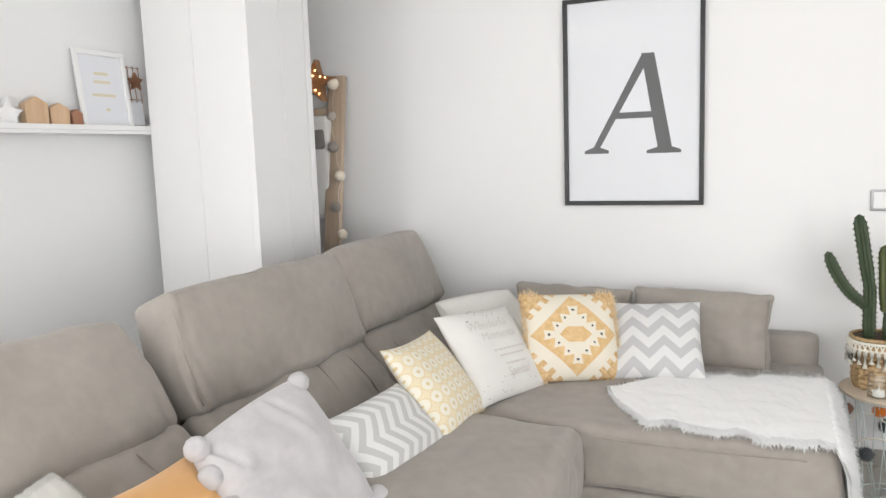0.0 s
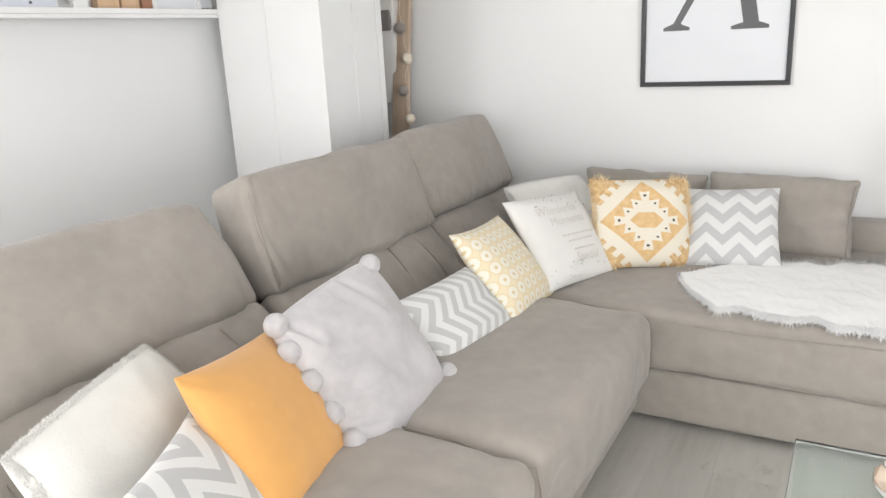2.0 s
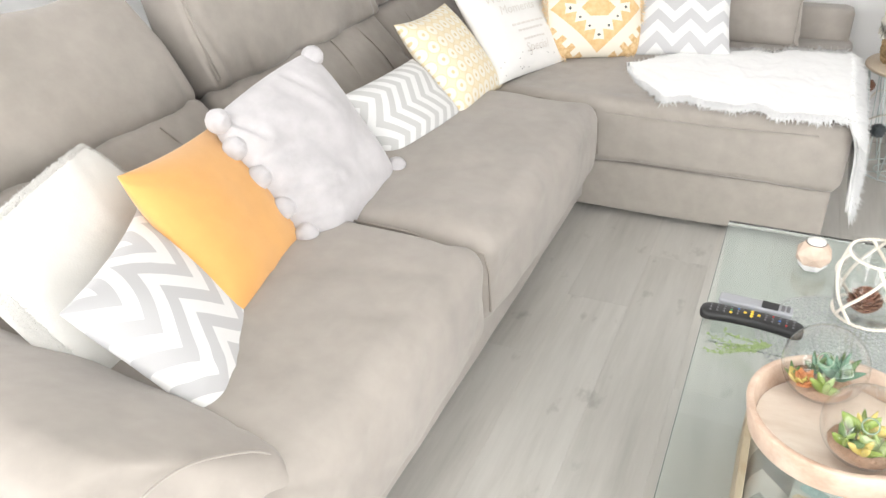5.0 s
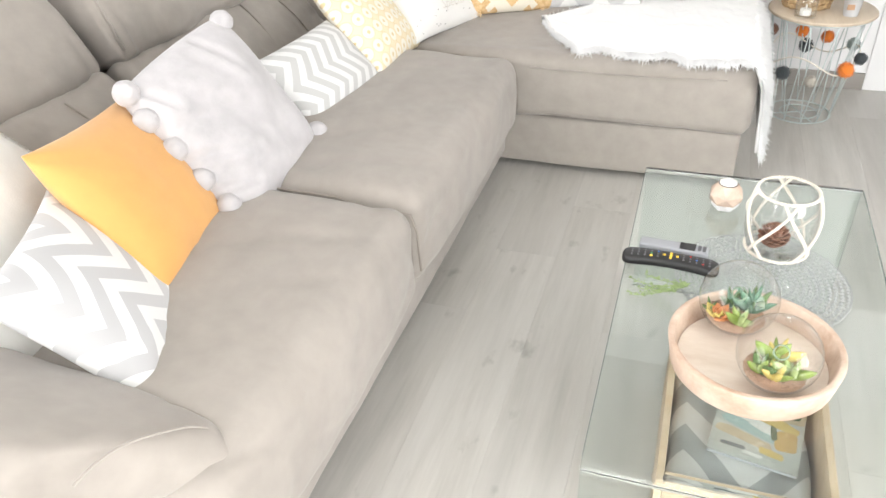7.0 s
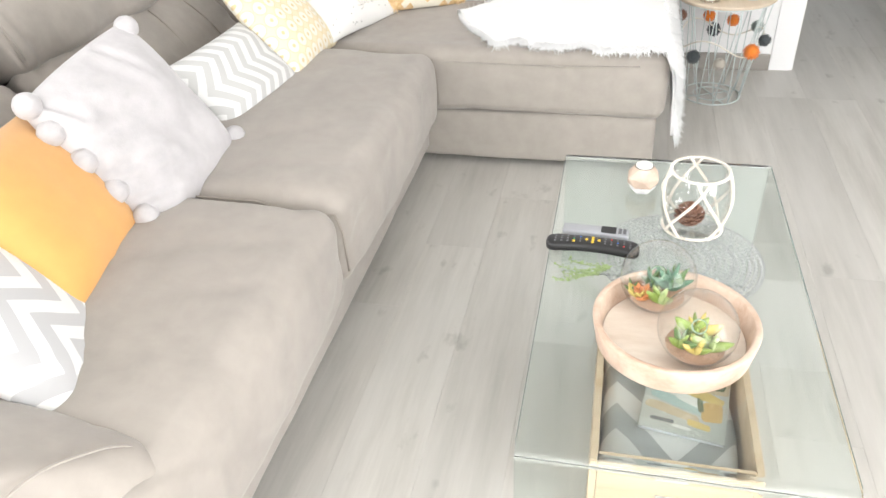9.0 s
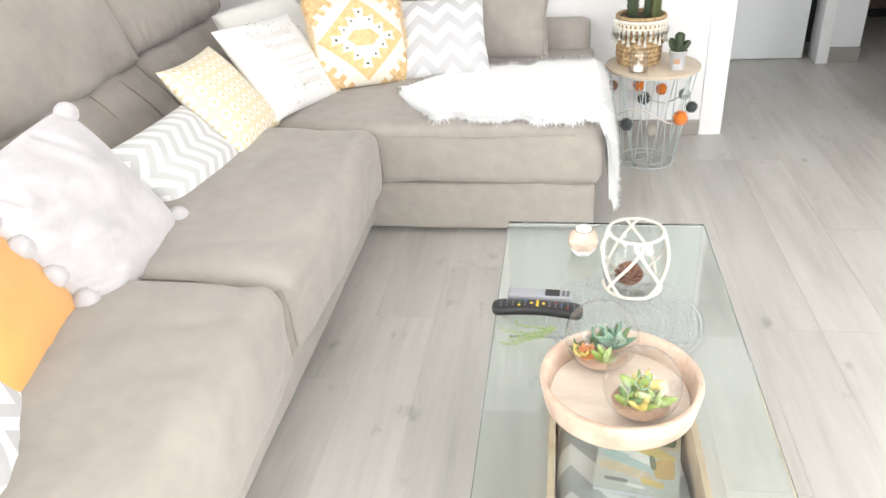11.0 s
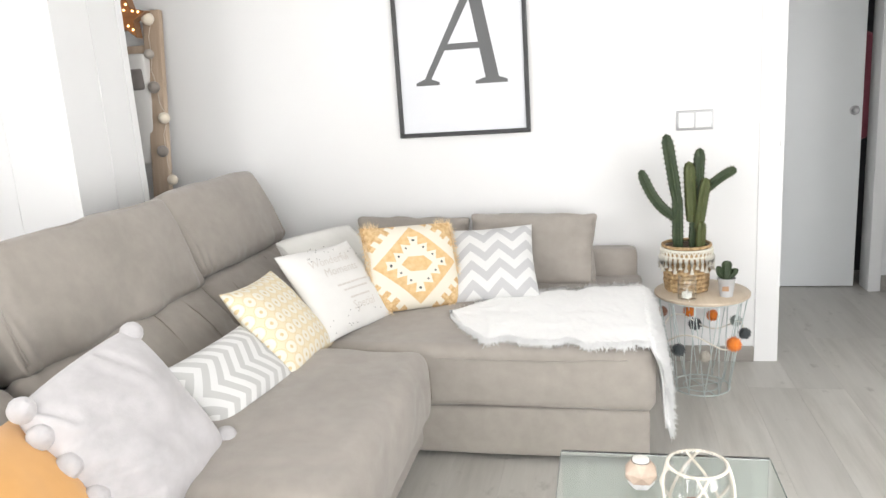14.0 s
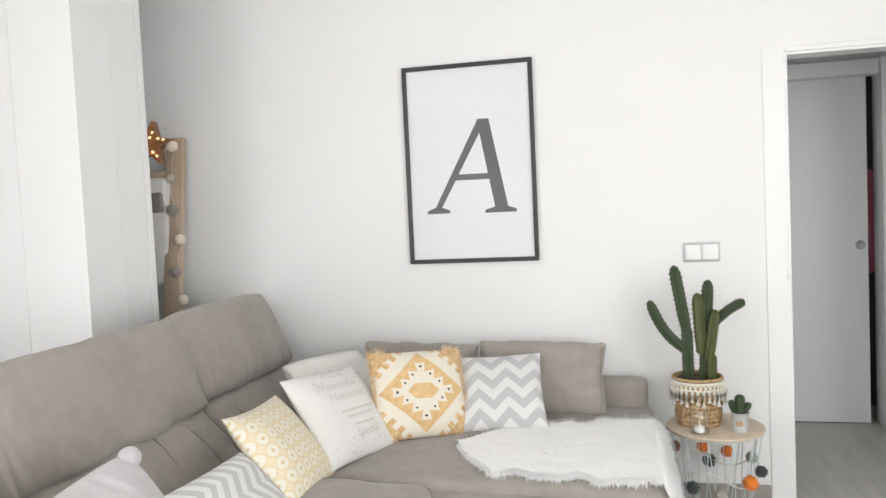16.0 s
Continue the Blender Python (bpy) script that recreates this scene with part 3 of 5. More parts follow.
INK = plain("pale_grey_ink", (0.605, 0.57, 0.535), 0.8)
for text, size, cx, cy in (("Wonderful", 0.050, -0.030, 0.085), ("Moments", 0.050, -0.005, 0.035), ("Special", 0.048, 0.015, -0.120)):
    lettering(text, size, cx, cy, P_WORDS, 0.43, 0.39, 0.065, 16, INK)
rng = random.Random(4)
DOTINK = plain("dark_print", (0.12, 0.11, 0.11), 0.8)
for wd, y in ((0.18, -0.015), (0.14, -0.04), (0.12, -0.075)):
    b = bmesh.new()
    for i in range(7):
        x = 0.02 - wd / 2 + wd * i / 7
        m = box(x, x + wd / 7 * 0.8, y, y + 0.007, 0, 0.001)
        for v in m.verts:
            v.co.z += pillow_point(v.co.x / 0.208, v.co.y / 0.19, 0.43, 0.39, 0.065, 1, 16).z + 0.0008
        b = join(b, m)
    part("print_line", b, INK, P_WORDS, "", False)
b = bmesh.new()
for i in range(34):
    x, y = rng.uniform(-0.19, 0.19), rng.choice((-1, 1)) * rng.uniform(0.11, 0.18)
    z = pillow_point(x / 0.208, y / 0.19, 0.43, 0.39, 0.065, 1, 16).z
    b = join(b, moved(ball(0.0022, 6, 4, 0.4), Matrix.Translation((x, y, z + 0.001))))
tagged(part("printed_dots", b, DOTINK, P_WORDS), kind="stuff")

# ochre fringe on the patterned cushion
vs, fs = [], []
rng = random.Random(8)
for sx in (-1, 1):
    for i in range(520):
        u, v = sx * rng.uniform(0.93, 1.0), rng.uniform(-1, 1)
        p = pillow_point(u, v, 0.42, 0.38, 0.07, 1, 17)
        a, f = blades([p], [(sx * 0.6, -0.6, 0.3)], 0.026, 0.0018, 0.0, rng, 0.55)
        fs += [tuple(k + len(vs) for k in q) for q in f]
        vs += a
for sx, sy in ((-1, -1), (1, -1), (1, 1), (-1, 1)):
    for i in range(70 if sy < 0 else 45):
        u, v = sx * rng.uniform(0.6, 1.0), sy * rng.uniform(0.93, 1.0)
        p = pillow_point(u, v, 0.42, 0.38, 0.07, 1, 17)
        a, f = blades([p], [(0, sy * 0.8, 0.4)], 0.032, 0.002, 0.0, rng, 0.6)
        fs += [tuple(k + len(vs) for k in q) for q in f]
        vs += a
OCHRE = plain("ochre_yarn", (0.80, 0.62, 0.38), 0.9, vary=0.2, scale=60)
tagged(raw("fringe", vs, fs, OCHRE, P_BOHO, "ochre yarn fringe"), kind="stuff")


def fuzz(ob, w, h, t, seed, count, length, material, name="fleece"):
    """Short soft pile along the edges of a cushion."""
    rng = random.Random(seed)
    pts, nms = [], []
    for i in range(count):
        u, v = rng.uniform(-1, 1), rng.choice((-1, 1)) * rng.uniform(0.94, 1)
        if i % 2:
            u, v = v, u
        p = pillow_point(u, v, w, h, t, 1, seed)
        e = 0.03
        du = pillow_point(min(1, u + e), v, w, h, t, 1, seed) - pillow_point(max(-1, u - e), v, w, h, t, 1, seed)
        dv = pillow_point(u, min(1, v + e), w, h, t, 1, seed) - pillow_point(u, max(-1, v - e), w, h, t, 1, seed)
        pts.append(p)
        nms.append(du.cross(dv).normalized())
    vs, fs = tufts(pts, nms, length, 0.0014, 0.0, rng, 0.8)
    tagged(raw(name, vs, fs, material, ob, "", True), kind="stuff")


fuzz(P_WHITE, 0.56, 0.45, 0.070, 11, 9000, 0.008, CREAMPILE)
fuzz(P_BACK, 0.46, 0.34, 0.06, 20, 5000, 0.007, CREAMPILE)

# ---- fur throw over the end of the chaise ----
throw = thing("fur_throw", pose(0, 2.8, 0.45), "long white faux fur throw draped over the chaise", "throw")


def throw_point(s, t):
    """s along the throw from its tip, past 1 down over the end; t across it from front to back."""
    q = min(1.0, s)
    wob = 0.016 * math.sin(s * 23) + 0.01 * math.sin(s * 41 + 1)
    front = 2.79 - 0.27 * min(1, q * 4) ** 0.6 - 0.075 * q + wob
    back = 2.79 + 0.20 * min(1, q * 4) ** 0.7 + 0.22 * q - wob
    x = -0.58 + 0.762 * q
    z = 0.466 + 0.014 * (1 - (2 * t - 1) ** 4)
    if s > 0.93:
        d = s - 0.93
        x = -0.58 + 0.762 * 0.93 + 0.085 * (1 - math.exp(-d * 14))
        z -= max(0.0, d - 0.05) * (0.94 - 0.35 * t) * 0.9
        x += 0.03 * max(0.0, d - 0.05)
        back -= d * 0.5
        front += 0.03 * d
    return Vector((x, front + (back - front) * t - 2.8, z - 0.45 + 0.005 * noise.noise((s * 9, t * 9, 2)) + 0.0022 * noise.noise((s * 34 + t * 8, t * 14, 5)) + 0.0012 * noise.noise((s * 90, t * 30, 8))))


bm = bmesh.new()
NS, NT = 170, 84
grid = [[bm.verts.new(throw_point(1.33 * i / NS, j / NT)) for j in range(NT + 1)] for i in range(NS + 1)]
for i in range(NS):
    for j in range(NT):
        bm.faces.new((grid[i][j], grid[i + 1][j], grid[i + 1][j + 1], grid[i][j + 1]))
bm.normal_update()
bmesh.ops.solidify(bm, geom=bm.faces[:], thickness=0.012)
part("hide", bm, HIDE, throw)
rng = random.Random(21)
pts, nms = [], []
EDGE_HAIRS = 5600
for i in range(8200):
    s, t = rng.uniform(0.0 if i < EDGE_HAIRS else 0.97, 1.33), rng.random()
    if i < EDGE_HAIRS:
        t = rng.choice((0.0, 0.0, 1.0)) + rng.uniform(-0.02, 0.02)
    p = throw_point(s, t)
    comb = 1.2 * noise.noise((s * 5, t * 4, 3.3))
    n = Vector((0.5 + comb, -0.75, 0.22)) if s < 0.96 else Vector((0.9, -0.3 + comb * 0.5, -0.45))
    if i < EDGE_HAIRS:
        n = Vector((0.1, -1 if t < 0.5 else 1, 0.1)) if s < 0.96 else Vector((0.6, -0.5 if t < 0.5 else 0.5, -0.8))
    pts.append(p)
    nms.append(n)
vs, fs = tufts(pts, nms, 0.036, 0.0032, 0.12, rng, 0.42)
tagged(raw("fur", vs, fs, FUR, throw, "long white fur", True), kind="stuff")

# ---- wall with the print ----
# framed letter print
PW, PH = 0.626, 0.945
pr = thing("framed_print", pose(-0.618, YA - 0.002, 1.5905, 90, 0, 0), "large black framed print of a serif letter on white", "picture")
for x0, x1, y0, y1 in ((-PW / 2, PW / 2, PH / 2 - 0.02, PH / 2), (-PW / 2, PW / 2, -PH / 2, -PH / 2 + 0.02), (-PW / 2, -PW / 2 + 0.02, -PH / 2 + 0.0202, PH / 2 - 0.0202), (PW / 2 - 0.02, PW / 2, -PH / 2 + 0.0202, PH / 2 - 0.0202)):
    part("frame_bar", box(x0, x1, y0, y1, 0, 0.022, 0.003), BLACKWOOD, pr, "", False)
part("print", box(-PW / 2 + 0.018, PW / 2 - 0.018, -PH / 2 + 0.018, PH / 2 - 0.018, 0.004, 0.008), GLAZED, pr, "white print behind glazing", False)


def letter(pts, lift):
    return moved(prism([((u - 0.5) * PW, (0.5 - v) * PH) for u, v in pts], 0.0006), Matrix.Translation((0, 0, 0.0082 + lift)))


LETTERGREY = plain("letter_ink", (0.055, 0.057, 0.06), 0.5, vary=0.1, **{"Coat Weight": 1.0, "Coat Roughness": 0.02})
strokes = (
    ((0.566, 0.281), (0.657, 0.281), (0.783, 0.730), (0.682, 0.727), (0.579, 0.334)),
    ((0.572, 0.283), (0.600, 0.330), (0.266, 0.722), (0.215, 0.722)),
    ((0.39, 0.553), (0.64, 0.553), (0.648, 0.583), (0.368, 0.583)),
    ((0.153, 0.733), (0.215, 0.716), (0.266, 0.716), (0.332, 0.733), (0.332, 0.747), (0.153, 0.747)),
    ((0.604, 0.738), (0.682, 0.722), (0.783, 0.722), (0.845, 0.737), (0.845, 0.752), (0.604, 0.752)),
)
part("letter", join(*[letter(s, 0.0002 * i) for i, s in enumerate(strokes)]), LETTERGREY, pr, "dark grey italic serif letter A", False)

# light switch
sw = thing("light_switch", pose(0.42, YA - 0.001, 1.1325, 90, 0, 0), "double rocker light switch with silver surround", "switch")
part("plate", box(-0.079, 0.079, -0.0435, 0.0435, 0, 0.008, 0.004, 3), plain("silver_plastic", (0.42, 0.42, 0.43), 0.35, 0.4), sw)
for sx in (-1, 1):
    part("rocker", moved(box(-0.032, 0.032, -0.033, 0.033, 0, 0.010, 0.003, 3), Matrix.Translation((sx * 0.0365, 0, 0.002))), LACQUER, sw, "white rocker")

# doorway trim, baseboard and strike plate
trim = structure("trim_1", join(box(0.692, OPEN0 - 0.0, YA - 0.006, YA - 0.001, 0.0, OPENZ + 0.022, 0.002), box(OPEN0 + 0.0005, OPEN1, YA - 0.006, YA - 0.001, OPENZ, OPENZ + 0.022, 0.002)), LACQUER, "white flat door casing")
structure("door_lining", join(box(OPEN0 + 0.0005, OPEN0 + 0.012, YA, YA + TH + 0.01, 0, OPENZ - 0.001), box(OPEN1 - 0.012, OPEN1 - 0.0005, YA, YA + TH, 0, OPENZ - 0.001), box(OPEN0 + 0.013, OPEN1 - 0.013, YA, YA + TH, OPENZ - 0.013, OPENZ - 0.001)), LACQUER, "white lacquered door lining")
SKIRT = wood("grey_skirting", (0.26, 0.24, 0.22), (0.36, 0.34, 0.31), 0.5)
structure("baseboard", join(box(0.19, 0.690, YA - 0.014, YA - 0.001, 0, 0.075, 0.002), box(X0 + 0.59, -1.85, YA - 0.014, YA - 0.001, 0, 0.075, 0.002)), SKIRT, "grey wood-effect skirting board")
sp_ = tagged(part("strike_plate", box(OPEN0 - 0.006, OPEN0 - 0.0005, YA - 0.0105, YA - 0.0065, 1.0, 1.045, 0.001), CHROME), "small steel strike plate on the door casing", "fitting")

# column: proud cover strips between its panels
CX, CY = -1.992, 2.55
for m in ((box(CX - 0.292, CX - 0.284, CY - 0.004, CY - 0.0005, 0, ZC - 0.003, 0.001)), (box(CX + 0.0005, CX + 0.004, CY + 0.225, CY + 0.233, 0, ZC - 0.003, 0.001)),
          (box(CX - 0.025, CX + 0.0065, CY - 0.0065, CY - 0.0007, 0, ZC - 0.003, 0.002)), (box(CX + 0.0007, CX + 0.007, 2.957, 2.995, 0, ZC - 0.003, 0.002))):
    structure("column_strip", m, LACQUER, "white cover strip on the column")

# ---- hall behind the doorway ----
structure("wall_hall_west", box(0.55, 0.67, YA + TH + 0.001, 4.83, 0, ZC), GREYWALL, "plain pale hall wall")
structure("wall_hall_north", join(box(0.55, 0.68, 4.83, 4.93, 0, ZC), box(0.68, 1.515, 4.83, 4.93, 2.06, ZC), box(1.60, 1.775, 4.70, 4.93, 0, ZC), box(1.515, 1.60, 4.83, 4.93, 2.06, ZC), box(1.775, 2.6, 4.70, 4.93, 2.06, ZC), box(2.6, 3.6, 4.70, 4.93, 0, ZC)), GREYWALL, "pale grey hall wall with two doorways")
structure("wall_hall_east", box(3.5, 3.62, YA + TH, 7.0, 0, ZC), GREYWALL, "plain pale hall wall")
structure("wall_far_room", join(box(0.55, 3.6, 6.9, 7.0, 0, ZC), box(0.45, 0.55, 4.83, 7.0, 0, ZC)), WALL, "plain wall of the room beyond")
structure("door_casing", join(box(1.533, 1.600, 4.665, 4.83, 0, 2.12, 0.003), box(0.70, 1.5325, 4.70, 4.83, 2.035, 2.12, 0.003)), LACQUER, "white hall door casing")
structure("baseboard_hall", box(1.601, 1.777, 4.684, 4.699, 0, 0.09, 0.002), SKIRT, "grey wood-effect skirting board")
dr = thing("hall_door", pose(0.70, 4.80, 0.004), "pale grey flat hall door standing slightly open", "door")
part("leaf", box(0, 0.787, -0.02, 0.02, 0, 2.03, 0.002), DOORGREY, dr, "", False)
kn = part("flush_pull", moved(lathe([(0, 0), (0.027, 0), (0.026, 0.004), (0.018, 0.005), (0.016, 0.002), (0, 0.002)], 24), pose(0.745, -0.021, 1.055, 90)), plain("dull_steel", (0.42, 0.42, 0.43), 0.3, 0.8), dr, "round steel flush pull")
hang = thing("hanging_coat", pose(1.46, 5.1, 0.86), "pink garment hanging in the room behind the door", "coat")
part("cloth", puff(0.16, 0.05, 0.32, 0.05, (0.02, 0.02, 0), 0.02, 10, 3), fabric("pink_cloth", (0.55, 0.16, 0.22)), hang).location = (0, 0, 0.32)
part("hook", tube([(0, 0.05, 0.62), (0, 0.03, 0.68), (0, 0.06, 0.72)], 0.004), CHROME, hang)
# added near-black sheet: paints the shade seen through the hall door gap
structure("wall_cupboard_back", join(box(0.66, 1.9, 5.17, 5.2, 0, ZC)), plain("near_black_backing", (0.03, 0.03, 0.035), 0.6), "near-black sheet added to shade the hall door gap")
fd = thing("wooden_cabinet", pose(2.15, 6.0, 0), "brown wooden cabinet in the dim room beyond", "cabinet")
BROWN = wood("brown_wood", (0.16, 0.11, 0.07), (0.28, 0.2, 0.13))
part("body", box(-0.35, 0.35, -0.2, 0.2, 0.06, 0.9, 0.004), BROWN, fd, "", False)
for sx in (-1, 1):
    part("door", box(sx * 0.17 - 0.165, sx * 0.17 + 0.165, -0.222, -0.202, 0.08, 0.88, 0.003), BROWN, fd, "", False)
part("plinth", box(-0.33, 0.33, -0.18, 0.18, 0, 0.058), BLACKWOOD, fd, "", False)

# ---- ladder with lights in the corner ----
LADDERW = wood("bleached_ladder_wood", (0.40, 0.30, 0.215), (0.55, 0.44, 0.34), 0.65, (30, 30, 2))
lad = thing("ladder", pose(-2.375, 3.19, 0), "bleached wooden decorative ladder leaning in the corner", "ladder")
lean = math.degrees(math.atan2(0.26, 1.80))
for x in (-0.27, 0.238):
    o = part("rail", box(-0.047, 0.047, -0.0175, 0.0175, 0, 1.82, 0.006), LADDERW, lad)
    o.matrix_basis = pose(x, 0.02, 0.004, -lean + 0.0, 0, 0)
for z in (0.35, 0.8, 1.25, 1.62):
    o = part("rung", box(-0.222, 0.19, -0.012, 0.012, -0.022, 0.022, 0.004), LADDERW, lad)
    o.matrix_basis = pose(0, 0.02 + z * 0.26 / 1.80, z, -lean, 0, 0)
towel = thing("hanging_cloths", pose(-2.36, 3.40, 1.60), "pale cloths hanging over a ladder rung", "cloth")
part("cloth", puff(0.14, 0.028, 0.27, 0.012, (0, 0.004, 0), 0.012, 12, 5, 9), COTTON, towel).location = (0.06, 0.0, -0.27)
part("band", puff(0.10, 0.032, 0.05, 0.012, (0, 0.003, 0), 0.006, 8, 6), fabric("grey_cloth", (0.20, 0.18, 0.17)), towel, "dark grey folded cloth").location = (0.085, -0.012, -0.12)

STRING = plain("cotton_string", (0.72, 0.68, 0.6), 0.9)
BALLX = ((-2.06, 1.763, 0.031, 0), (-2.083, 1.597, 0.024, 1), (-2.079, 1.437, 0.029, 2), (-2.048, 1.287, 0.028, 0), (-2.081, 1.127, 0.028, 2), (-2.050, 0.987, 0.026, 0))
BALLS = tuple((x * (3.19 + 0.002 + z * 0.26 / 1.80) / 3.325, z, r, c) for x, z, r, c in BALLX)
lights = thing("ball_lights", pose(-2.07, 3.37, 1.763), "string of cotton ball lights hanging down the ladder", "string lights")
BALLM = (fabric("cream_thread_ball", (0.78, 0.70, 0.58), 700), fabric("grey_thread_ball", (0.42, 0.38, 0.34), 700), fabric("dark_grey_thread_ball", (0.27, 0.24, 0.215), 700))


def rail_y(z):
    return 3.19 + 0.02 + z * 0.26 / 1.80 - 0.018


WARM = Nodes("warm_bulb")
WARM = WARM.done((1, 0.7, 0.4), 0.4, **{"Emission Color": (1.0, 0.62, 0.28), "Emission Strength": 6.0})
for x, z, r, c in BALLS:
    y = rail_y(z) - r * 0.9
    b = ball(r, 20, 14)
    for v in b.verts:
        v.co *= 1 + 0.03 * noise.noise(v.co * 130 + Vector((z, 0, 0)))
    o = part("ball", b, BALLM[c], lights)
    o.location = (x + 2.07, y - 3.37, z - 1.763)
pts = []
for i, (x, z, r, c) in enumerate(BALLS):
    pts.append((x + 2.07 + 0.004, rail_y(z) - 3.37 - 0.003, z - 1.763))
    if i < 5:
        x2, z2 = BALLS[i + 1][:2]
        zm = (z + z2) / 2
        pts.append(((x + x2) / 2 + 2.07 - 0.012, rail_y(zm) - 3.37 - 0.003, zm - 1.763))
part("cord", tube(pts, 0.0014, 5), STRING, lights)

star = thing("star_light", pose(-2.225, 3.385, 1.775), "wooden star ornament with small glowing bulbs", "lamp")


def star_outline(r, k=0.45, turn=0.0):
    return [((r if i % 2 == 0 else r * k) * math.sin(i * math.pi / 5 + turn), (r if i % 2 == 0 else r * k) * math.cos(i * math.pi / 5 + turn)) for i in range(10)]


def star_shell(r, k, depth, wall, turn):
    """An open star box: a back and a standing rim."""
    bm = bmesh.new()
    o, n = star_outline(r, k, turn), star_outline(r - wall * 1.8, k, turn)
    vo = [[bm.verts.new((x, y, z)) for x, y in o] for z in (0, depth)]
    vi = [[bm.verts.new((x, y, z)) for x, y in n] for z in (0.004, depth)]
    for i in range(10):
        j = (i + 1) % 10
        bm.faces.new((vo[0][i], vo[0][j], vo[1][j], vo[1][i]))
        bm.faces.new((vi[0][j], vi[0][i], vi[1][i], vi[1][j]))
        bm.faces.new((vo[1][i], vo[1][j], vi[1][j], vi[1][i]))
    bm.faces.new(vo[0][::-1])
    bm.faces.new(vi[0])
    bmesh.ops.recalc_face_normals(bm, faces=bm.faces[:])
    return bm


o = part("star_box", star_shell(0.115, 0.45, 0.05, 0.004, 0.15), wood("rust_wood", (0.20, 0.10, 0.05), (0.34, 0.19, 0.10), 0.6), star, "", False)
o.matrix_basis = pose(0, 0.03, 0, 90, 0, 0)
for i in range(20):
    a, b = star_outline(0.088, 0.45, 0.15)[i // 2], star_outline(0.088, 0.45, 0.15)[(i // 2 + 1) % 10]
    f = (i % 2) * 0.5
    o = part("bulb", ball(0.0055, 10, 6), WARM, star, "small warm glowing bulb")
    o.location = (a[0] + (b[0] - a[0]) * f, 0.03 - 0.018, a[1] + (b[1] - a[1]) * f)

# ---- picture ledge on the west wall ----
SZ = 1.547
structure("wall_shelf", join(box(X0 + 0.001, X0 + 0.105, 0.95, 2.655, SZ - 0.036, SZ - 0.022, 0.002), box(X0 + 0.092, X0 + 0.105, 0.95, 2.655, SZ - 0.0215, SZ, 0.002)), LACQUER, "white picture ledge on the wall")
SF = SZ - 0.0215
PALEWOOD = wood("pale_beech", (0.50, 0.33, 0.20), (0.66, 0.47, 0.31), 0.55, (30, 30, 3))
REDWOOD = wood("reddish_wood", (0.26, 0.12, 0.07), (0.40, 0.20, 0.12), 0.5, (30, 30, 3))
for y, w, h, mat, lab in ((2.025, 0.085, 0.125, PALEWOOD, "pale beech wooden house block"), (2.125, 0.075, 0.105, PALEWOOD, "smaller pale beech wooden house block"), (2.205, 0.045, 0.085, REDWOOD, "small reddish wooden house block")):
    hs = thing("wooden_house", pose(X0 + 0.05, y, SF, 0, 0, 78), lab, "ornament", "wooden houses")
    bm = prism([(-w / 2, 0), (w / 2, 0), (w / 2, h * 0.78), (0, h), (-w / 2, h * 0.78)], 0.05)
    bmesh.ops.bevel(bm, geom=bm.edges[:], offset=0.0015, segments=1, affect="EDGES")
    part("block", moved(bm, pose(0, 0.025, 0, 90, 0, 0)), mat, hs, "", False)
ws = thing("white_star", pose(X0 + 0.055, 1.90, SF + 0.052, 90, 0, 90), "small white standing star ornament", "ornament")
part("star", prism(star_outline(0.064, 0.5), 0.02), LACQUER, ws, "", False)

fr = thing("small_framed_print", pose(X0 + 0.045, 2.375, SF, 0, -6, 0), "white framed quotation print leaning on the wall", "picture")
for y0, y1, z0, z1 in ((-0.13, 0.13, 0, 0.02), (-0.13, 0.13, 0.315, 0.335), (-0.13, -0.11, 0.0202, 0.3148), (0.11, 0.13, 0.0202, 0.3148)):
    part("frame_bar", box(0, 0.014, y0, y1, z0, z1, 0.002), LACQUER, fr, "", False)
part("print", box(0.002, 0.006, -0.112, 0.112, 0.018, 0.317), PAPER, fr, "", False)
GOLD = plain("gold_ink", (0.66, 0.60, 0.45), 0.4)
for y, z, w in ((0, 0.24, 0.07), (0, 0.205, 0.085), (0, 0.15, 0.12), (0.01, 0.09, 0.02)):
    part("print_line", box(0.0062, 0.0068, y - w / 2, y + w / 2, z - 0.006, z + 0.006), GOLD, fr, "pale gold printed line", False)

memo = thing("memo_grid", pose(X0 + 0.03, 2.555, SF, 0, -5, 0), "copper wire memo grid with clipped cards", "memo board")
COPPER = plain("copper_wire", (0.45, 0.24, 0.15), 0.35, 0.9)
for i in range(4):
    part("wire", tube([(0, -0.045 + 0.03 * i, 0.0), (0, -0.045 + 0.03 * i, 0.29)], 0.0016, 6), COPPER, memo)
for i in range(5):
    part("wire", tube([(0, -0.05, 0.003 + 0.07 * i), (0, 0.05, 0.003 + 0.07 * i)], 0.0016, 6), COPPER, memo)
part("star", moved(prism(star_outline(0.042, 0.5), 0.012), pose(0.004, 0.012, 0.22, 90, 0, 90)), COPPER, memo, "copper star ornament", False)
part("card", box(0.003, 0.005, -0.035, 0.04, 0.03, 0.13), PAPER, memo, "white card", False)

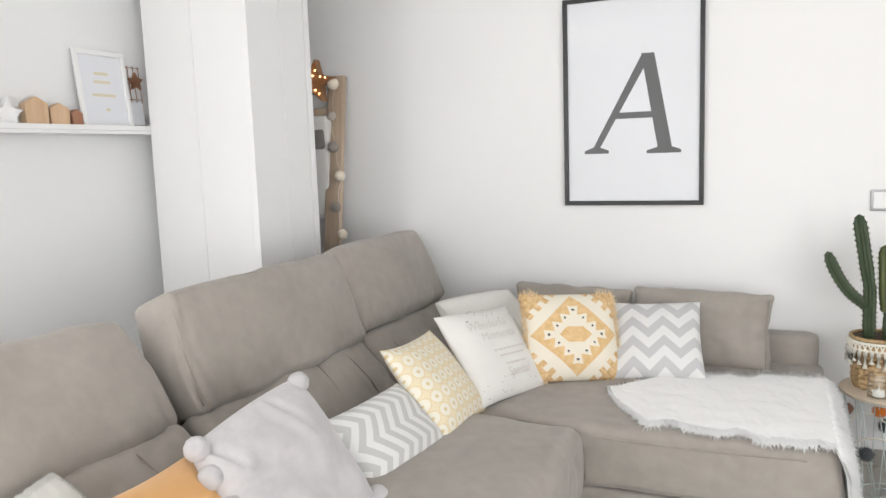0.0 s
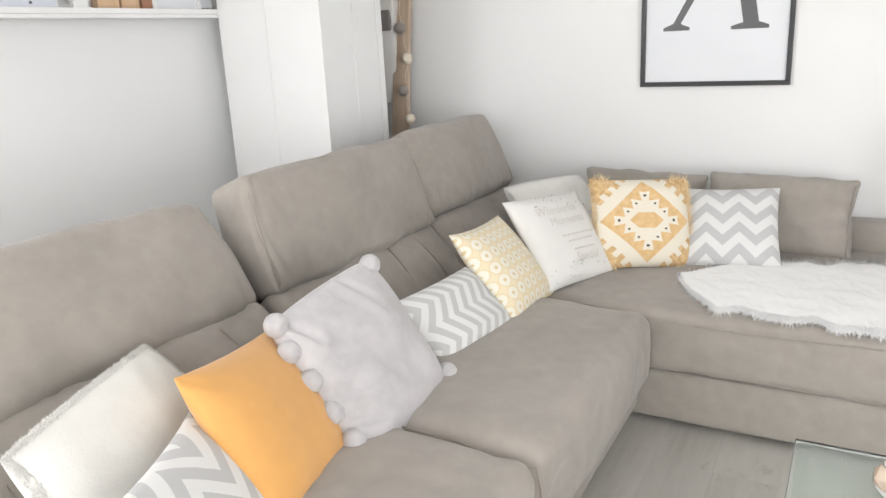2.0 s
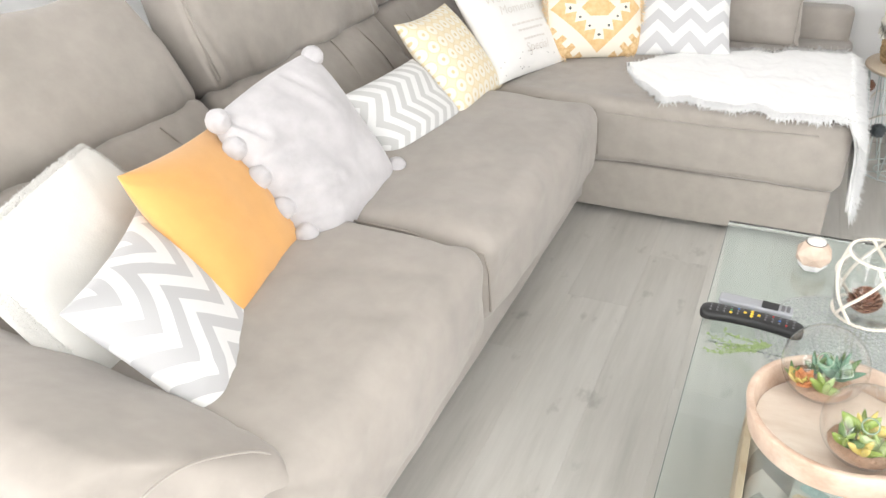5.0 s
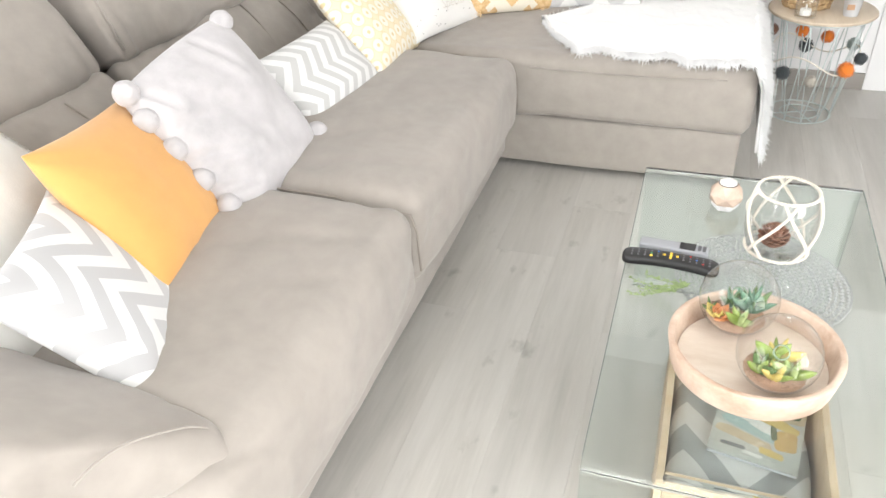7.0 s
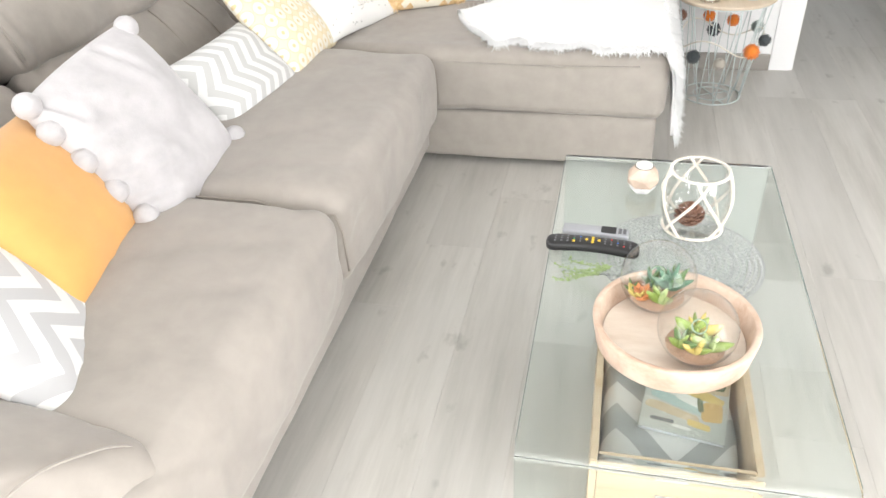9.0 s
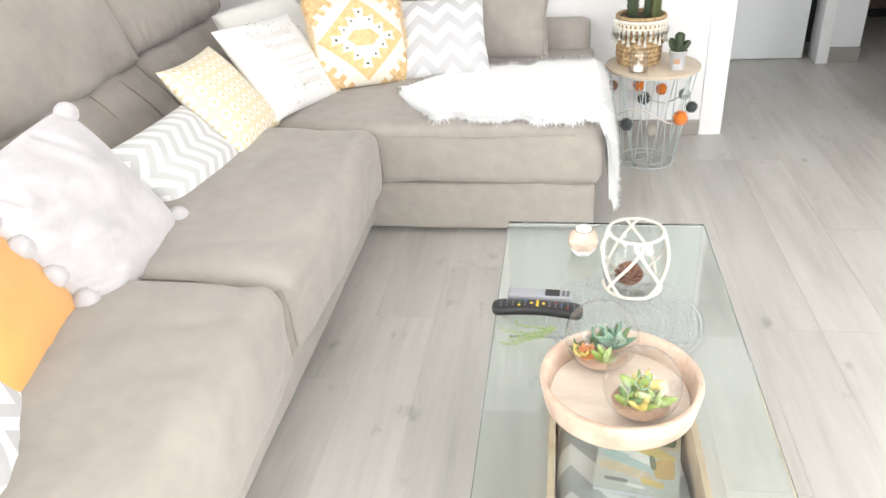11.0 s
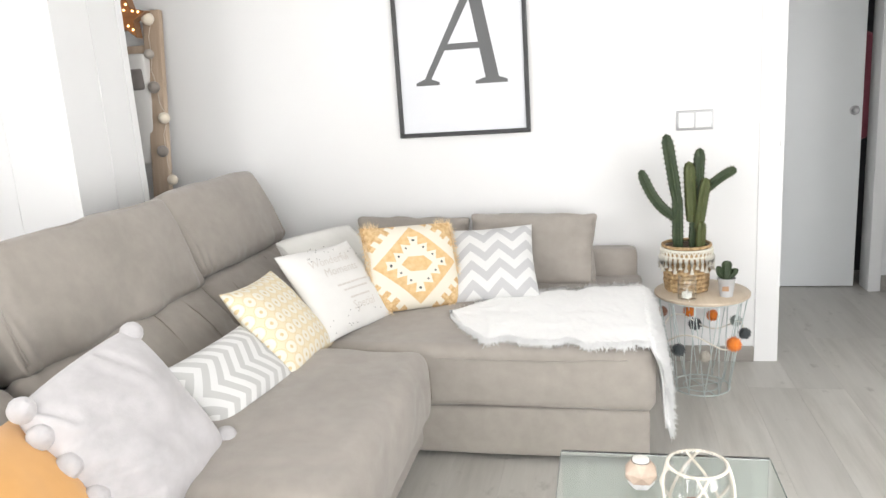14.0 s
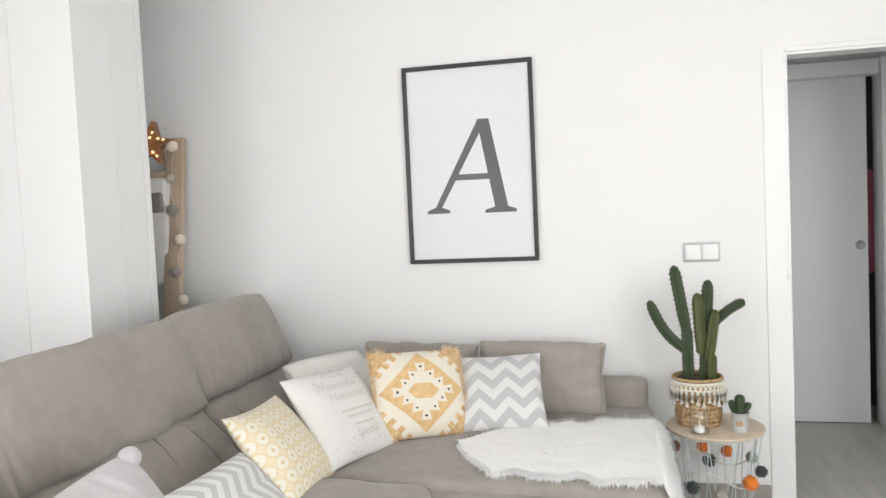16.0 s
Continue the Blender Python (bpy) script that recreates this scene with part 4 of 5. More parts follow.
lb = thing("light_box", pose(X0 + 0.05, 1.68, SF), "white cinema light box with rows of dark letters", "light box")
part("case", box(-0.022, 0.022, -0.15, 0.13, 0, 0.225, 0.004), LACQUER, lb)
SCREEN = plain("opal_screen", (0.62, 0.64, 0.72), 0.4, vary=0.03)
for i in range(3):
    part("panel", box(0.0205, 0.0235, -0.142, 0.122, 0.012 + 0.07 * i, 0.07 + 0.07 * i), SCREEN, lb, "opal letter panel", False)
    part("rail", box(0.0205, 0.027, -0.146, 0.126, 0.0705 + 0.07 * i, 0.0755 + 0.07 * i), LACQUER, lb, "", False)
    if i:
        for j in range(5):
            part("letter_bar", box(0.0236, 0.0244, -0.11 + j * 0.045, -0.098 + j * 0.045, 0.022 + 0.07 * i, 0.058 + 0.07 * i), LETTERGREY, lb, "dark letter", False)
    else:
        part("letter_bar", box(0.0236, 0.0244, 0.02, 0.03, 0.034, 0.044), LETTERGREY, lb, "dark letter", False)

# ---- side table by the wall ----
TX, TY, TZ = 0.42, 3.21, 0.433
tb = thing("side_table", pose(TX, TY, 0), "round wood-topped wire basket side table", "table")
ASH = wood("pale_ash_top", (0.47, 0.38, 0.28), (0.60, 0.51, 0.40), 0.5, (20, 2, 20))
part("tabletop", lathe([(0, TZ - 0.014), (0.19, TZ - 0.014), (0.195, TZ - 0.010), (0.195, TZ - 0.003), (0.192, TZ), (0, TZ)], 56), ASH, tb, "pale ash tabletop")
MINT = plain("mint_grey_wire", (0.52, 0.58, 0.57), 0.4, vary=0.05)


def ring(r, z, n=40):
    return [(r * math.cos(i * math.tau / n), r * math.sin(i * math.tau / n), z) for i in range(n)]


RT, RB = 0.182, 0.120
part("top_ring", tube(ring(RT, TZ - 0.018), 0.003, 6, True), MINT, tb)
part("base_ring", tube(ring(RB, 0.004), 0.003, 6, True), MINT, tb)
part("base_ring", tube(ring(RB * 0.6, 0.004), 0.0025, 6, True), MINT, tb)
N = 12
for i in range(N):
    a0, a1, a2 = ((i - 0.5) * math.tau / N, i * math.tau / N, (i + 0.5) * math.tau / N)
    for a in (a0, a2):
        part("wire", tube([(RB * math.cos(a1), RB * math.sin(a1), 0.004), (RT * math.cos(a), RT * math.sin(a), TZ - 0.018)], 0.0022, 6), MINT, tb)
for a in (0.4, 0.4 + math.pi / 2):
    part("base_wire", tube([(-RB * math.cos(a), -RB * math.sin(a), 0.004), (RB * math.cos(a), RB * math.sin(a), 0.004)], 0.0022, 6), MINT, tb)

# pompom garland round the basket
gar = thing("pompom_garland", pose(TX, TY, 0.25), "string garland of orange, grey and charcoal pompoms", "garland")
YARN = {"o": fabric("orange_yarn", (0.72, 0.20, 0.02), 300, 0.15), "d": fabric("charcoal_yarn", (0.045, 0.055, 0.06), 300, 0.2), "g": fabric("beige_yarn", (0.40, 0.37, 0.32), 300), "m": fabric("mint_yarn", (0.33, 0.38, 0.36), 300), "b": fabric("brown_yarn", (0.22, 0.10, 0.06), 300)}


def pompom(r, material, parent, at, seed):
    rng = random.Random(seed)
    o = part("pompom", ball(r * 0.86, 14, 10), material, parent)
    o.location = at
    dirs = [Vector((rng.gauss(0, 1), rng.gauss(0, 1), rng.gauss(0, 1))).normalized() for i in range(420)]
    vs, fs = blades([d * r * 0.8 for d in dirs], dirs, r * 0.26, 0.002, 0, rng, 0.3)
    tagged(raw("yarn", vs, fs, material, o), kind="stuff")


POMS = ((-52, 0.245, 0.033, "o"), (-22, 0.265, 0.026, "d"), (-92, 0.20, 0.026, "g"), (-128, 0.215, 0.029, "d"), (100, 0.285, 0.028, "o"), (68, 0.27, 0.027, "o"), (92, 0.225, 0.031, "d"), (30, 0.27, 0.027, "m"), (165, 0.25, 0.03, "d"), (148, 0.31, 0.026, "b"), (80, 0.33, 0.026, "m"))
for i, (a, z, r, c) in enumerate(POMS):
    R = RB + (RT - RB) * z / TZ + r * 0.75
    pompom(r, YARN[c], gar, (R * math.cos(radians(a)), R * math.sin(radians(a)), z - 0.25), i)
cord = []
for i in range(73):
    a = radians(-180 + 5 * i)
    z = 0.25 + 0.035 * math.sin(a * 3 + 1.2)
    R = RB + (RT - RB) * z / TZ + 0.006
    cord.append((R * math.cos(a), R * math.sin(a), z - 0.25))
part("cord", tube(cord, 0.003, 6), STRING, gar)

# tall cactus in a seagrass basket
BX, BY = 0.36, 3.24
ct = thing("potted_cactus", pose(BX, BY, TZ), "tall green artificial cactus in a seagrass basket", "plant")
GRASSM = Nodes("seagrass")
mp = GRASSM.n("Mapping")
mp.inputs["Scale"].default_value = (1, 1, 1)
GRASSM.link(GRASSM.coord(), mp.inputs[0])
GRASSM = GRASSM.done(GRASSM.mix(GRASSM.ramp(GRASSM.noise(70, 4), 0.35, 0.65), (0.26, 0.16, 0.075), (0.55, 0.39, 0.21)), 0.8)
for i in range(9):
    z = 0.010 + i * 0.0195
    r = 0.079 + 0.015 * i / 8
    pts = [((r + 0.004 * math.sin(k * 9 + i)) * math.cos(k * math.tau / 60), (r + 0.004 * math.sin(k * 9 + i)) * math.sin(k * math.tau / 60), z + 0.004 * math.sin(k * math.tau / 60 * 20 + i * 2)) for k in range(60)]
    part("coil", tube(pts, 0.0105, 8, True), GRASSM, ct, "woven seagrass coil")
part("rim", tube(ring(0.097, 0.197), 0.007, 8, True), GRASSM, ct)
part("liner", lathe([(0, 0.003), (0.064, 0.003), (0.086, 0.17), (0.089, 0.190), (0.082, 0.188), (0.0, 0.172)], 32), plain("dark_soil", (0.10, 0.07, 0.05), 0.9, vary=0.4, scale=80, bump=0.8), ct, "dark filling")
MACR = fabric("cream_macrame", (0.76, 0.73, 0.64), 400)
part("macrame_band", join(tube(ring(0.103, 0.185, 60), 0.005, 6, True), tube(ring(0.104, 0.158, 60), 0.004, 6, True), *[tube([(0.104 * math.cos(a), 0.104 * math.sin(a), 0.187), (0.107 * math.cos(a + 0.07), 0.107 * math.sin(a + 0.07), 0.172), (0.104 * math.cos(a + 0.14), 0.104 * math.sin(a + 0.14), 0.156)], 0.003, 5) for a in [k * math.tau / 34 for k in range(34)]], *[tube([(0.104 * math.cos(a), 0.104 * math.sin(a), 0.187), (0.107 * math.cos(a - 0.07), 0.107 * math.sin(a - 0.07), 0.172), (0.104 * math.cos(a - 0.14), 0.104 * math.sin(a - 0.14), 0.156)], 0.003, 5) for a in [k * math.tau / 34 for k in range(34)]]), MACR, ct, "cream macrame band")
for i in range(30):
    a = i * math.tau / 30
    part("tassel", tube([(0.105 * math.cos(a), 0.105 * math.sin(a), 0.158), (0.109 * math.cos(a), 0.109 * math.sin(a), 0.145), (0.108 * math.cos(a), 0.108 * math.sin(a), 0.112 - 0.010 * (i % 3))], 0.0085, 6, taper=(0.6, 0.95, 1.15)), MACR, ct)

CACT = Nodes("cactus_skin")
CACT = CACT.done(CACT.mix(CACT.noise(25, 4), (0.018, 0.036, 0.016), (0.045, 0.068, 0.026)), 0.55)
CACT2 = Nodes("young_cactus_skin")
CACT2 = CACT2.done(CACT2.mix(CACT2.noise(25, 4), (0.04, 0.058, 0.015), (0.095, 0.11, 0.03)), 0.55)
SPINE = plain("spine", (0.16, 0.13, 0.07), 0.7)


def cactus(a, b, r, skin, parent, bend=(0, 0, 0), ribs=6, spines=True):
    """A ribbed stem from a to b with a rounded tip, and rows of small spines."""
    a, b, bend = Vector(a), Vector(b), Vector(bend)
    n, sides = 26, ribs * 4
    bm = bmesh.new()
    sb = []
    rings = []
    for i in range(n + 1):
        f = i / n
        p = a.lerp(b, f) + bend * math.sin(f * math.pi)
        d = (b - a + bend * math.pi * math.cos(f * math.pi)).normalized()
        q = d.to_track_quat("Z", "Y")
        rr = r * (0.82 + 0.18 * min(1, f * 4)) * math.sqrt(max(0.0, 1 - max(0, (f - 0.80) / 0.2) ** 2.2)) + 0.0008
        row = []
        for s in range(sides):
            t = s * math.tau / sides
            k = rr * (1.04 + 0.22 * math.cos(t * ribs) + 0.13 * (1 if i % 2 else -1) * max(0.0, math.cos(t * ribs)))
            v = p + q @ Vector((k * math.cos(t), k * math.sin(t), 0))
            row.append(bm.verts.new(v))
            if spines and s % 4 == 0 and 0 < i < n:
                sb.append((v, (q @ Vector((math.cos(t), math.sin(t), 0.2))).normalized()))
        rings.append(row)
    for x, y in zip(rings, rings[1:]):
        for s in range(sides):
            bm.faces.new((x[s], x[(s + 1) % sides], y[(s + 1) % sides], y[s]))
    bm.faces.new(rings[-1])
    o = part("stem", bm, skin, parent)
    if sb:
        rng = random.Random(int(r * 9999))
        vs, fs = blades([v for v, d in sb for _ in range(2)], [d for v, d in sb for _ in range(2)], 0.0045, 0.003, 0, rng, 0.35)
        tagged(raw("spines", vs, fs, SPINE, o), kind="stuff")


def cl(x, z, y=0.0):
    return (x - BX, y, z - TZ)


cactus(cl(0.325, 0.60), cl(0.322, 0.85), 0.019, CACT, ct)
cactus(cl(0.322, 0.815), cl(0.276, 1.10), 0.020, CACT, ct)
cactus(cl(0.312, 0.745), cl(0.172, 0.955), 0.018, CACT, ct, (-0.012, 0, -0.02))
cactus(cl(0.388, 0.60), cl(0.398, 0.83), 0.018, CACT, ct)
cactus(cl(0.378, 0.73, -0.012), cl(0.366, 0.985, -0.015), 0.018, CACT2, ct)
cactus(cl(0.400, 0.79, 0.01), cl(0.413, 1.035, 0.012), 0.018, CACT, ct)
cactus(cl(0.405, 0.70, -0.018), cl(0.436, 0.915, -0.02), 0.017, CACT2, ct)
cactus(cl(0.425, 0.845, 0.015), cl(0.555, 0.945, 0.0), 0.016, CACT, ct, (0, 0, 0.012))
cactus(cl(0.412, 0.60, -0.03), cl(0.416, 0.735, -0.035), 0.015, CACT2, ct)

# little cactus in a white pot
sc = thing("small_cactus", pose(0.507, 3.13, TZ), "small green cactus ornament in a pale grey pot", "plant")
part("pot", lathe([(0, 0), (0.025, 0), (0.034, 0.070), (0.036, 0.072), (0.036, 0.078), (0.032, 0.078), (0.030, 0.066), (0, 0.066)], 28), plain("zinc_pot", (0.46, 0.46, 0.46), 0.4), sc, "pale grey pot")
part("badge", puff(0.013, 0.002, 0.010, 0.0018, (0, 0, 0), 0, 4), plain("brown_print", (0.40, 0.24, 0.14), 0.6), sc, "brown printed motif").location = (-0.008, -0.031, 0.038)
cactus((0, 0, 0.06), (0, 0, 0.150), 0.0155, CACT, sc, (0, 0, 0), 6, False)
cactus((0.010, 0, 0.085), (0.034, 0, 0.118), 0.010, CACT, sc, (0.006, 0, -0.006), 5, False)
cactus((-0.010, 0, 0.080), (-0.032, 0, 0.128), 0.010, CACT, sc, (-0.006, 0, -0.006), 5, False)

# tea light in a glass jar
jar = thing("candle_jar", pose(0.347, 3.085, TZ), "clear glass jar holding a white tea light", "candle holder")
o = part("jar", lathe([(0, 0.001), (0.036, 0.001), (0.038, 0.006), (0.038, 0.080), (0.034, 0.088), (0.036, 0.100), (0.0335, 0.100), (0.0315, 0.088), (0.0355, 0.079), (0.0355, 0.007), (0, 0.006)], 32), THIN, jar, "clear glass jar")
o.visible_shadow = False
WAX = plain("white_wax", (0.82, 0.81, 0.77), 0.45, vary=0.02)
part("candle", lathe([(0, 0.008), (0.020, 0.008), (0.020, 0.028), (0.017, 0.030), (0.004, 0.029), (0.003, 0.044), (0, 0.050)], 20), WAX, jar, "white tea light")

# ---- coffee table ----
TT = 0.40
tbl = thing("coffee_table", pose(0.158, 1.318, 0), "bent clear glass coffee table", "table")
TABLEGLASS = glass("green_tinted_glass", (0.88, 0.945, 0.925), 0.0, 1.5)


def bent(half_x, half_y, h, r, t):
    """A glass sheet bent down at both ends."""
    out, inn = [], []
    for sgn in (-1, 1):
        arc = []
        for i in range(9):
            a = i / 8 * math.pi / 2
            arc.append((sgn, a))
        for s, a in (arc if sgn < 0 else arc[::-1]):
            cy, cz = s * (half_y - r), h - r
            out.append((cy + s * r * math.cos(a), cz + r * math.sin(a)))
            inn.append((cy + s * (r - t) * math.cos(a), cz + (r - t) * math.sin(a)))
    out = [(-half_y, 0)] + out + [(half_y, 0)]
    inn = [(-half_y + t, 0)] + inn + [(half_y - t, 0)]
    loop = out + inn[::-1]
    return moved(prism([(z, y) for y, z in loop], 2 * half_x), Matrix(((0, 0, 1, -half_x), (0, 1, 0, 0), (1, 0, 0, 0), (0, 0, 0, 1))))


bm = bent(0.257, 0.518, TT, 0.02, 0.012)
if bm.calc_volume(signed=True) < 0:
    bmesh.ops.reverse_faces(bm, faces=bm.faces[:])
gl = part("bent_glass", bm, TABLEGLASS, tbl, "", False)
gl.visible_shadow = False
EDGE = plain("polished_glass_edge", (0.10, 0.14, 0.13), 0.2, vary=0.2)
for x0, x1 in ((0.2572, 0.2588), (-0.2582, -0.2572)):
    part("polished_edge", box(x0, x1, -0.495, 0.495, TT - 0.0115, TT - 0.0005), EDGE, tbl, "dark polished glass edge", False)

# wooden crate below the glass
CRATE = wood("light_pine", (0.42, 0.30, 0.19), (0.58, 0.46, 0.33), 0.55, (3, 25, 25))
cr = thing("wooden_crate", pose(0.18, 1.20, 0.0), "light pine crate standing under the glass table", "crate")
for nm, bx in (("side", (-0.158, -0.143, -0.22, 0.22)), ("side", (0.143, 0.158, -0.22, 0.22)), ("end", (-0.1425, 0.1425, -0.22, -0.205)), ("end", (-0.1425, 0.1425, 0.205, 0.22))):
    part(nm, box(*bx, 0.0, 0.20, 0.002), CRATE, cr, "", False)
part("bottom", box(-0.1425, 0.1425, -0.2045, 0.2045, 0.004, 0.014), CRATE, cr, "", False)
part("handle", box(-0.03, 0.03, -0.2245, -0.2205, 0.10, 0.125, 0.0015), CHROME, cr, "grey metal handle", False)
cl_ = thing("chevron_cloth", pose(0.18, 1.20, 0.015), "folded grey and white chevron cloth in the crate", "cloth")
part("fold", puff(0.138, 0.20, 0.05, 0.02, (0, 0, 0.01), 0.012, 14, 5, 12), chevron("crate_chevron", (0.36, 0.37, 0.375), 4.2, 7.0), cl_).location = (0, 0, 0.052)
mag = thing("magazine", pose(0.215, 1.215, 0.130, 0, 0, -9), "glossy home magazine with a yellow and teal cover", "magazine")
part("pages", box(-0.085, 0.085, -0.10, 0.10, 0, 0.008, 0.001), PAPER, mag, "", False)
MC = {n: plain("cover_" + n, c, 0.25, vary=0.15, scale=60) for n, c in dict(pale=(0.46, 0.47, 0.44), yellow=(0.58, 0.44, 0.17), teal=(0.36, 0.46, 0.45), ochre=(0.50, 0.34, 0.13), leaf=(0.13, 0.16, 0.10), slate=(0.16, 0.18, 0.19), white=(0.68, 0.68, 0.65), sand=(0.50, 0.42, 0.30)).items()}
part("cover", box(-0.086, 0.086, -0.101, 0.101, 0.0085, 0.0092), MC["pale"], mag, "", False)
COVER = (("slate", -0.088, -0.04, 0.02, 0.098, 0), ("teal", -0.05, 0.03, 0.052, 0.100, 0), ("sand", 0.0, 0.088, 0.03, 0.100, 0), ("leaf", 0.040, 0.082, 0.050, 0.098, 12), ("slate", -0.02, 0.01, 0.045, 0.085, 8),
         ("yellow", -0.055, 0.080, 0.018, 0.046, -18), ("white", -0.06, 0.03, 0.004, 0.022, -18), ("teal", -0.075, 0.045, -0.026, 0.000, -16), ("white", -0.02, 0.05, -0.012, 0.004, -16),
         ("ochre", 0.040, 0.082, -0.052, 0.006, 4), ("sand", -0.085, 0.03, -0.056, -0.030, -12), ("leaf", 0.028, 0.040, -0.03, 0.012, 10), ("yellow", 0.012, 0.060, -0.078, -0.060, -10), ("slate", -0.07, -0.02, -0.080, -0.070, 0), ("white", -0.02, 0.02, -0.090, -0.082, -4))
for q, (n, x0, x1, y0, y1, turn) in enumerate(COVER):
    w, h = x1 - x0, y1 - y0
    out = [(w / 2 * (1 + 0.12 * noise.noise((q, i, 0.5))) * math.copysign(abs(math.cos(i * math.tau / 16)) ** 0.5, math.cos(i * math.tau / 16)), h / 2 * (1 + 0.3 * noise.noise((q, i, 4.5))) * math.copysign(abs(math.sin(i * math.tau / 16)) ** 0.5, math.sin(i * math.tau / 16))) for i in range(16)]
    part("cover_picture", moved(prism(out, 0.0004), pose((x0 + x1) / 2 * 0.9, (y0 + y1) / 2 * 0.95, 0.0094 + 0.00008 * q, 0, 0, turn)), MC[n], mag, n + " patch of the cover picture", False)

# crocheted mat
mat_ = thing("crochet_mat", pose(0.175, 1.375, TT + 0.001), "round grey crocheted mat on the glass", "mat")
vs, fs = [], []
for k in range(1, 15):
    r = 0.0118 * k
    n = max(6, int(math.tau * r / 0.0115))
    for i in range(n):
        a = (i + 0.5 * (k % 2)) * math.tau / n
        c, s = math.cos(a), math.sin(a)
        e = len(vs)
        for dr_, da, dz in ((-0.004, -0.0036, 0), (0.004, -0.0036, 0), (0.004, 0.0036, 0), (-0.004, 0.0036, 0), (0, 0, 0.003)):
            x, y = (r + dr_), da
            vs.append((x * c - y * s, x * s + y * c, dz))
        fs += [(e, e + 1, e + 4), (e + 1, e + 2, e + 4), (e + 2, e + 3, e + 4), (e + 3, e, e + 4), (e + 3, e + 2, e + 1, e)]
GREYCORD = plain("grey_crochet_cord", (0.36, 0.375, 0.375), 0.9)
tagged(raw("stitches", vs, fs, GREYCORD, mat_), kind="stuff")
for k in (5, 9, 14):
    part("cord_ring", tube(ring(0.0118 * k + 0.0055, 0.0012, 48), 0.0012, 5, True), GREYCORD, mat_)

# round wooden tray
TRAY = wood("pale_paulownia", (0.42, 0.28, 0.20), (0.74, 0.62, 0.51), 0.6, (9, 14, 12))
TRAYIN = wood("turned_paulownia", (0.66, 0.55, 0.45), (0.88, 0.81, 0.72), 0.6, (5, 16, 16))
tr = thing("round_tray", pose(0.152, 1.105, TT + 0.006) @ Matrix.Diagonal((0.99, 0.99, 1, 1)), "thick round pale wooden tray", "tray")
part("rim", lathe([(0.128, 0), (0.139, 0), (0.1405, 0.0015), (0.149, 0.050), (0.1485, 0.0525), (0.1465, 0.0535), (0.139, 0.0535), (0.137, 0.052), (0.1285, 0.012), (0.128, 0)], 72), TRAY, tr)
part("bottom", lathe([(0, 0.001), (0.1275, 0.001), (0.1275, 0.0115), (0, 0.0115)], 72), TRAYIN, tr, "pale turned wood bottom", False)

SOIL = plain("brown_gravel", (0.40, 0.26, 0.18), 0.9, vary=0.4, scale=200, bump=0.6)


def rosette(parent, at, r, colors, n=14, seed=0, lift=0.7):
    rng = random.Random(seed)
    for i in range(n):
        f = i / n
        a = i * 2.399
        ln = r * (1 - 0.55 * f)
        tilt = 15 + 65 * f * lift
        leaf = puff(ln * 0.5, ln * 0.24, ln * 0.085, ln * 0.08, (0, 0, 0), 0, 4)
        for v in leaf.verts:
            k = (v.co.x / (ln * 0.5) + 1) / 2
            v.co.y *= 0.55 + 0.75 * math.sin(min(1, k * 0.95) * math.pi * 0.75) if k < 0.8 else 0.75 * max(0.04, 1 - (k - 0.8) * 4.8)
            v.co.z += 0.16 * ln * k * k
        leaf.transform(Matrix.Translation(at) @ pose(0, 0, 0.10 * r * f, 0, 0, math.degrees(a)) @ pose(0, 0, 0, 0, -tilt, 0) @ Matrix.Translation((ln * 0.5, 0, 0)))
        part("leaf", leaf, colors[i % len(colors)], parent)


def spears(parent, at, h, colors, n, spread, fat, seed=0):
    """Upright fleshy pointed leaves fanning out from one foot."""
    rng = random.Random(seed)
    for i in range(n):
        ln = h * rng.uniform(0.75, 1.1)
        lean_out = spread * (0.25 + 0.75 * (i / max(1, n - 1)))
        leaf = lathe([(0, 0), (ln * fat * 0.6, ln * 0.03), (ln * fat, ln * 0.35), (ln * fat * 0.85, ln * 0.62), (ln * fat * 0.4, ln * 0.88), (0, ln)], 8)
        for v in leaf.verts:
            v.co.y *= 0.6
            v.co.x += 0.12 * ln * (v.co.z / ln) ** 2
        leaf.transform(Matrix.Translation(at) @ pose(0, 0, 0, 0, 0, i * 137.5 + rng.uniform(-15, 15)) @ pose(0, 0, 0, 0, lean_out, 0))
        part("leaf", leaf, colors[i % len(colors)], parent)


GREENS = [plain("succulent_green", (0.085, 0.15, 0.045), 0.5, vary=0.3, scale=60), plain("succulent_lime", (0.21, 0.29, 0.06), 0.5, vary=0.3, scale=60), plain("succulent_blue", (0.10, 0.20, 0.13), 0.55, vary=0.3, scale=60), plain("succulent_orange", (0.48, 0.18, 0.06), 0.5, vary=0.3, scale=60), plain("succulent_yellow", (0.50, 0.40, 0.11), 0.5, vary=0.25, scale=60), plain("succulent_pale", (0.32, 0.40, 0.18), 0.5, vary=0.25, scale=60)]


LIP = plain("pale_green_glass_lip", (0.20, 0.27, 0.19), 0.15, vary=0.05)


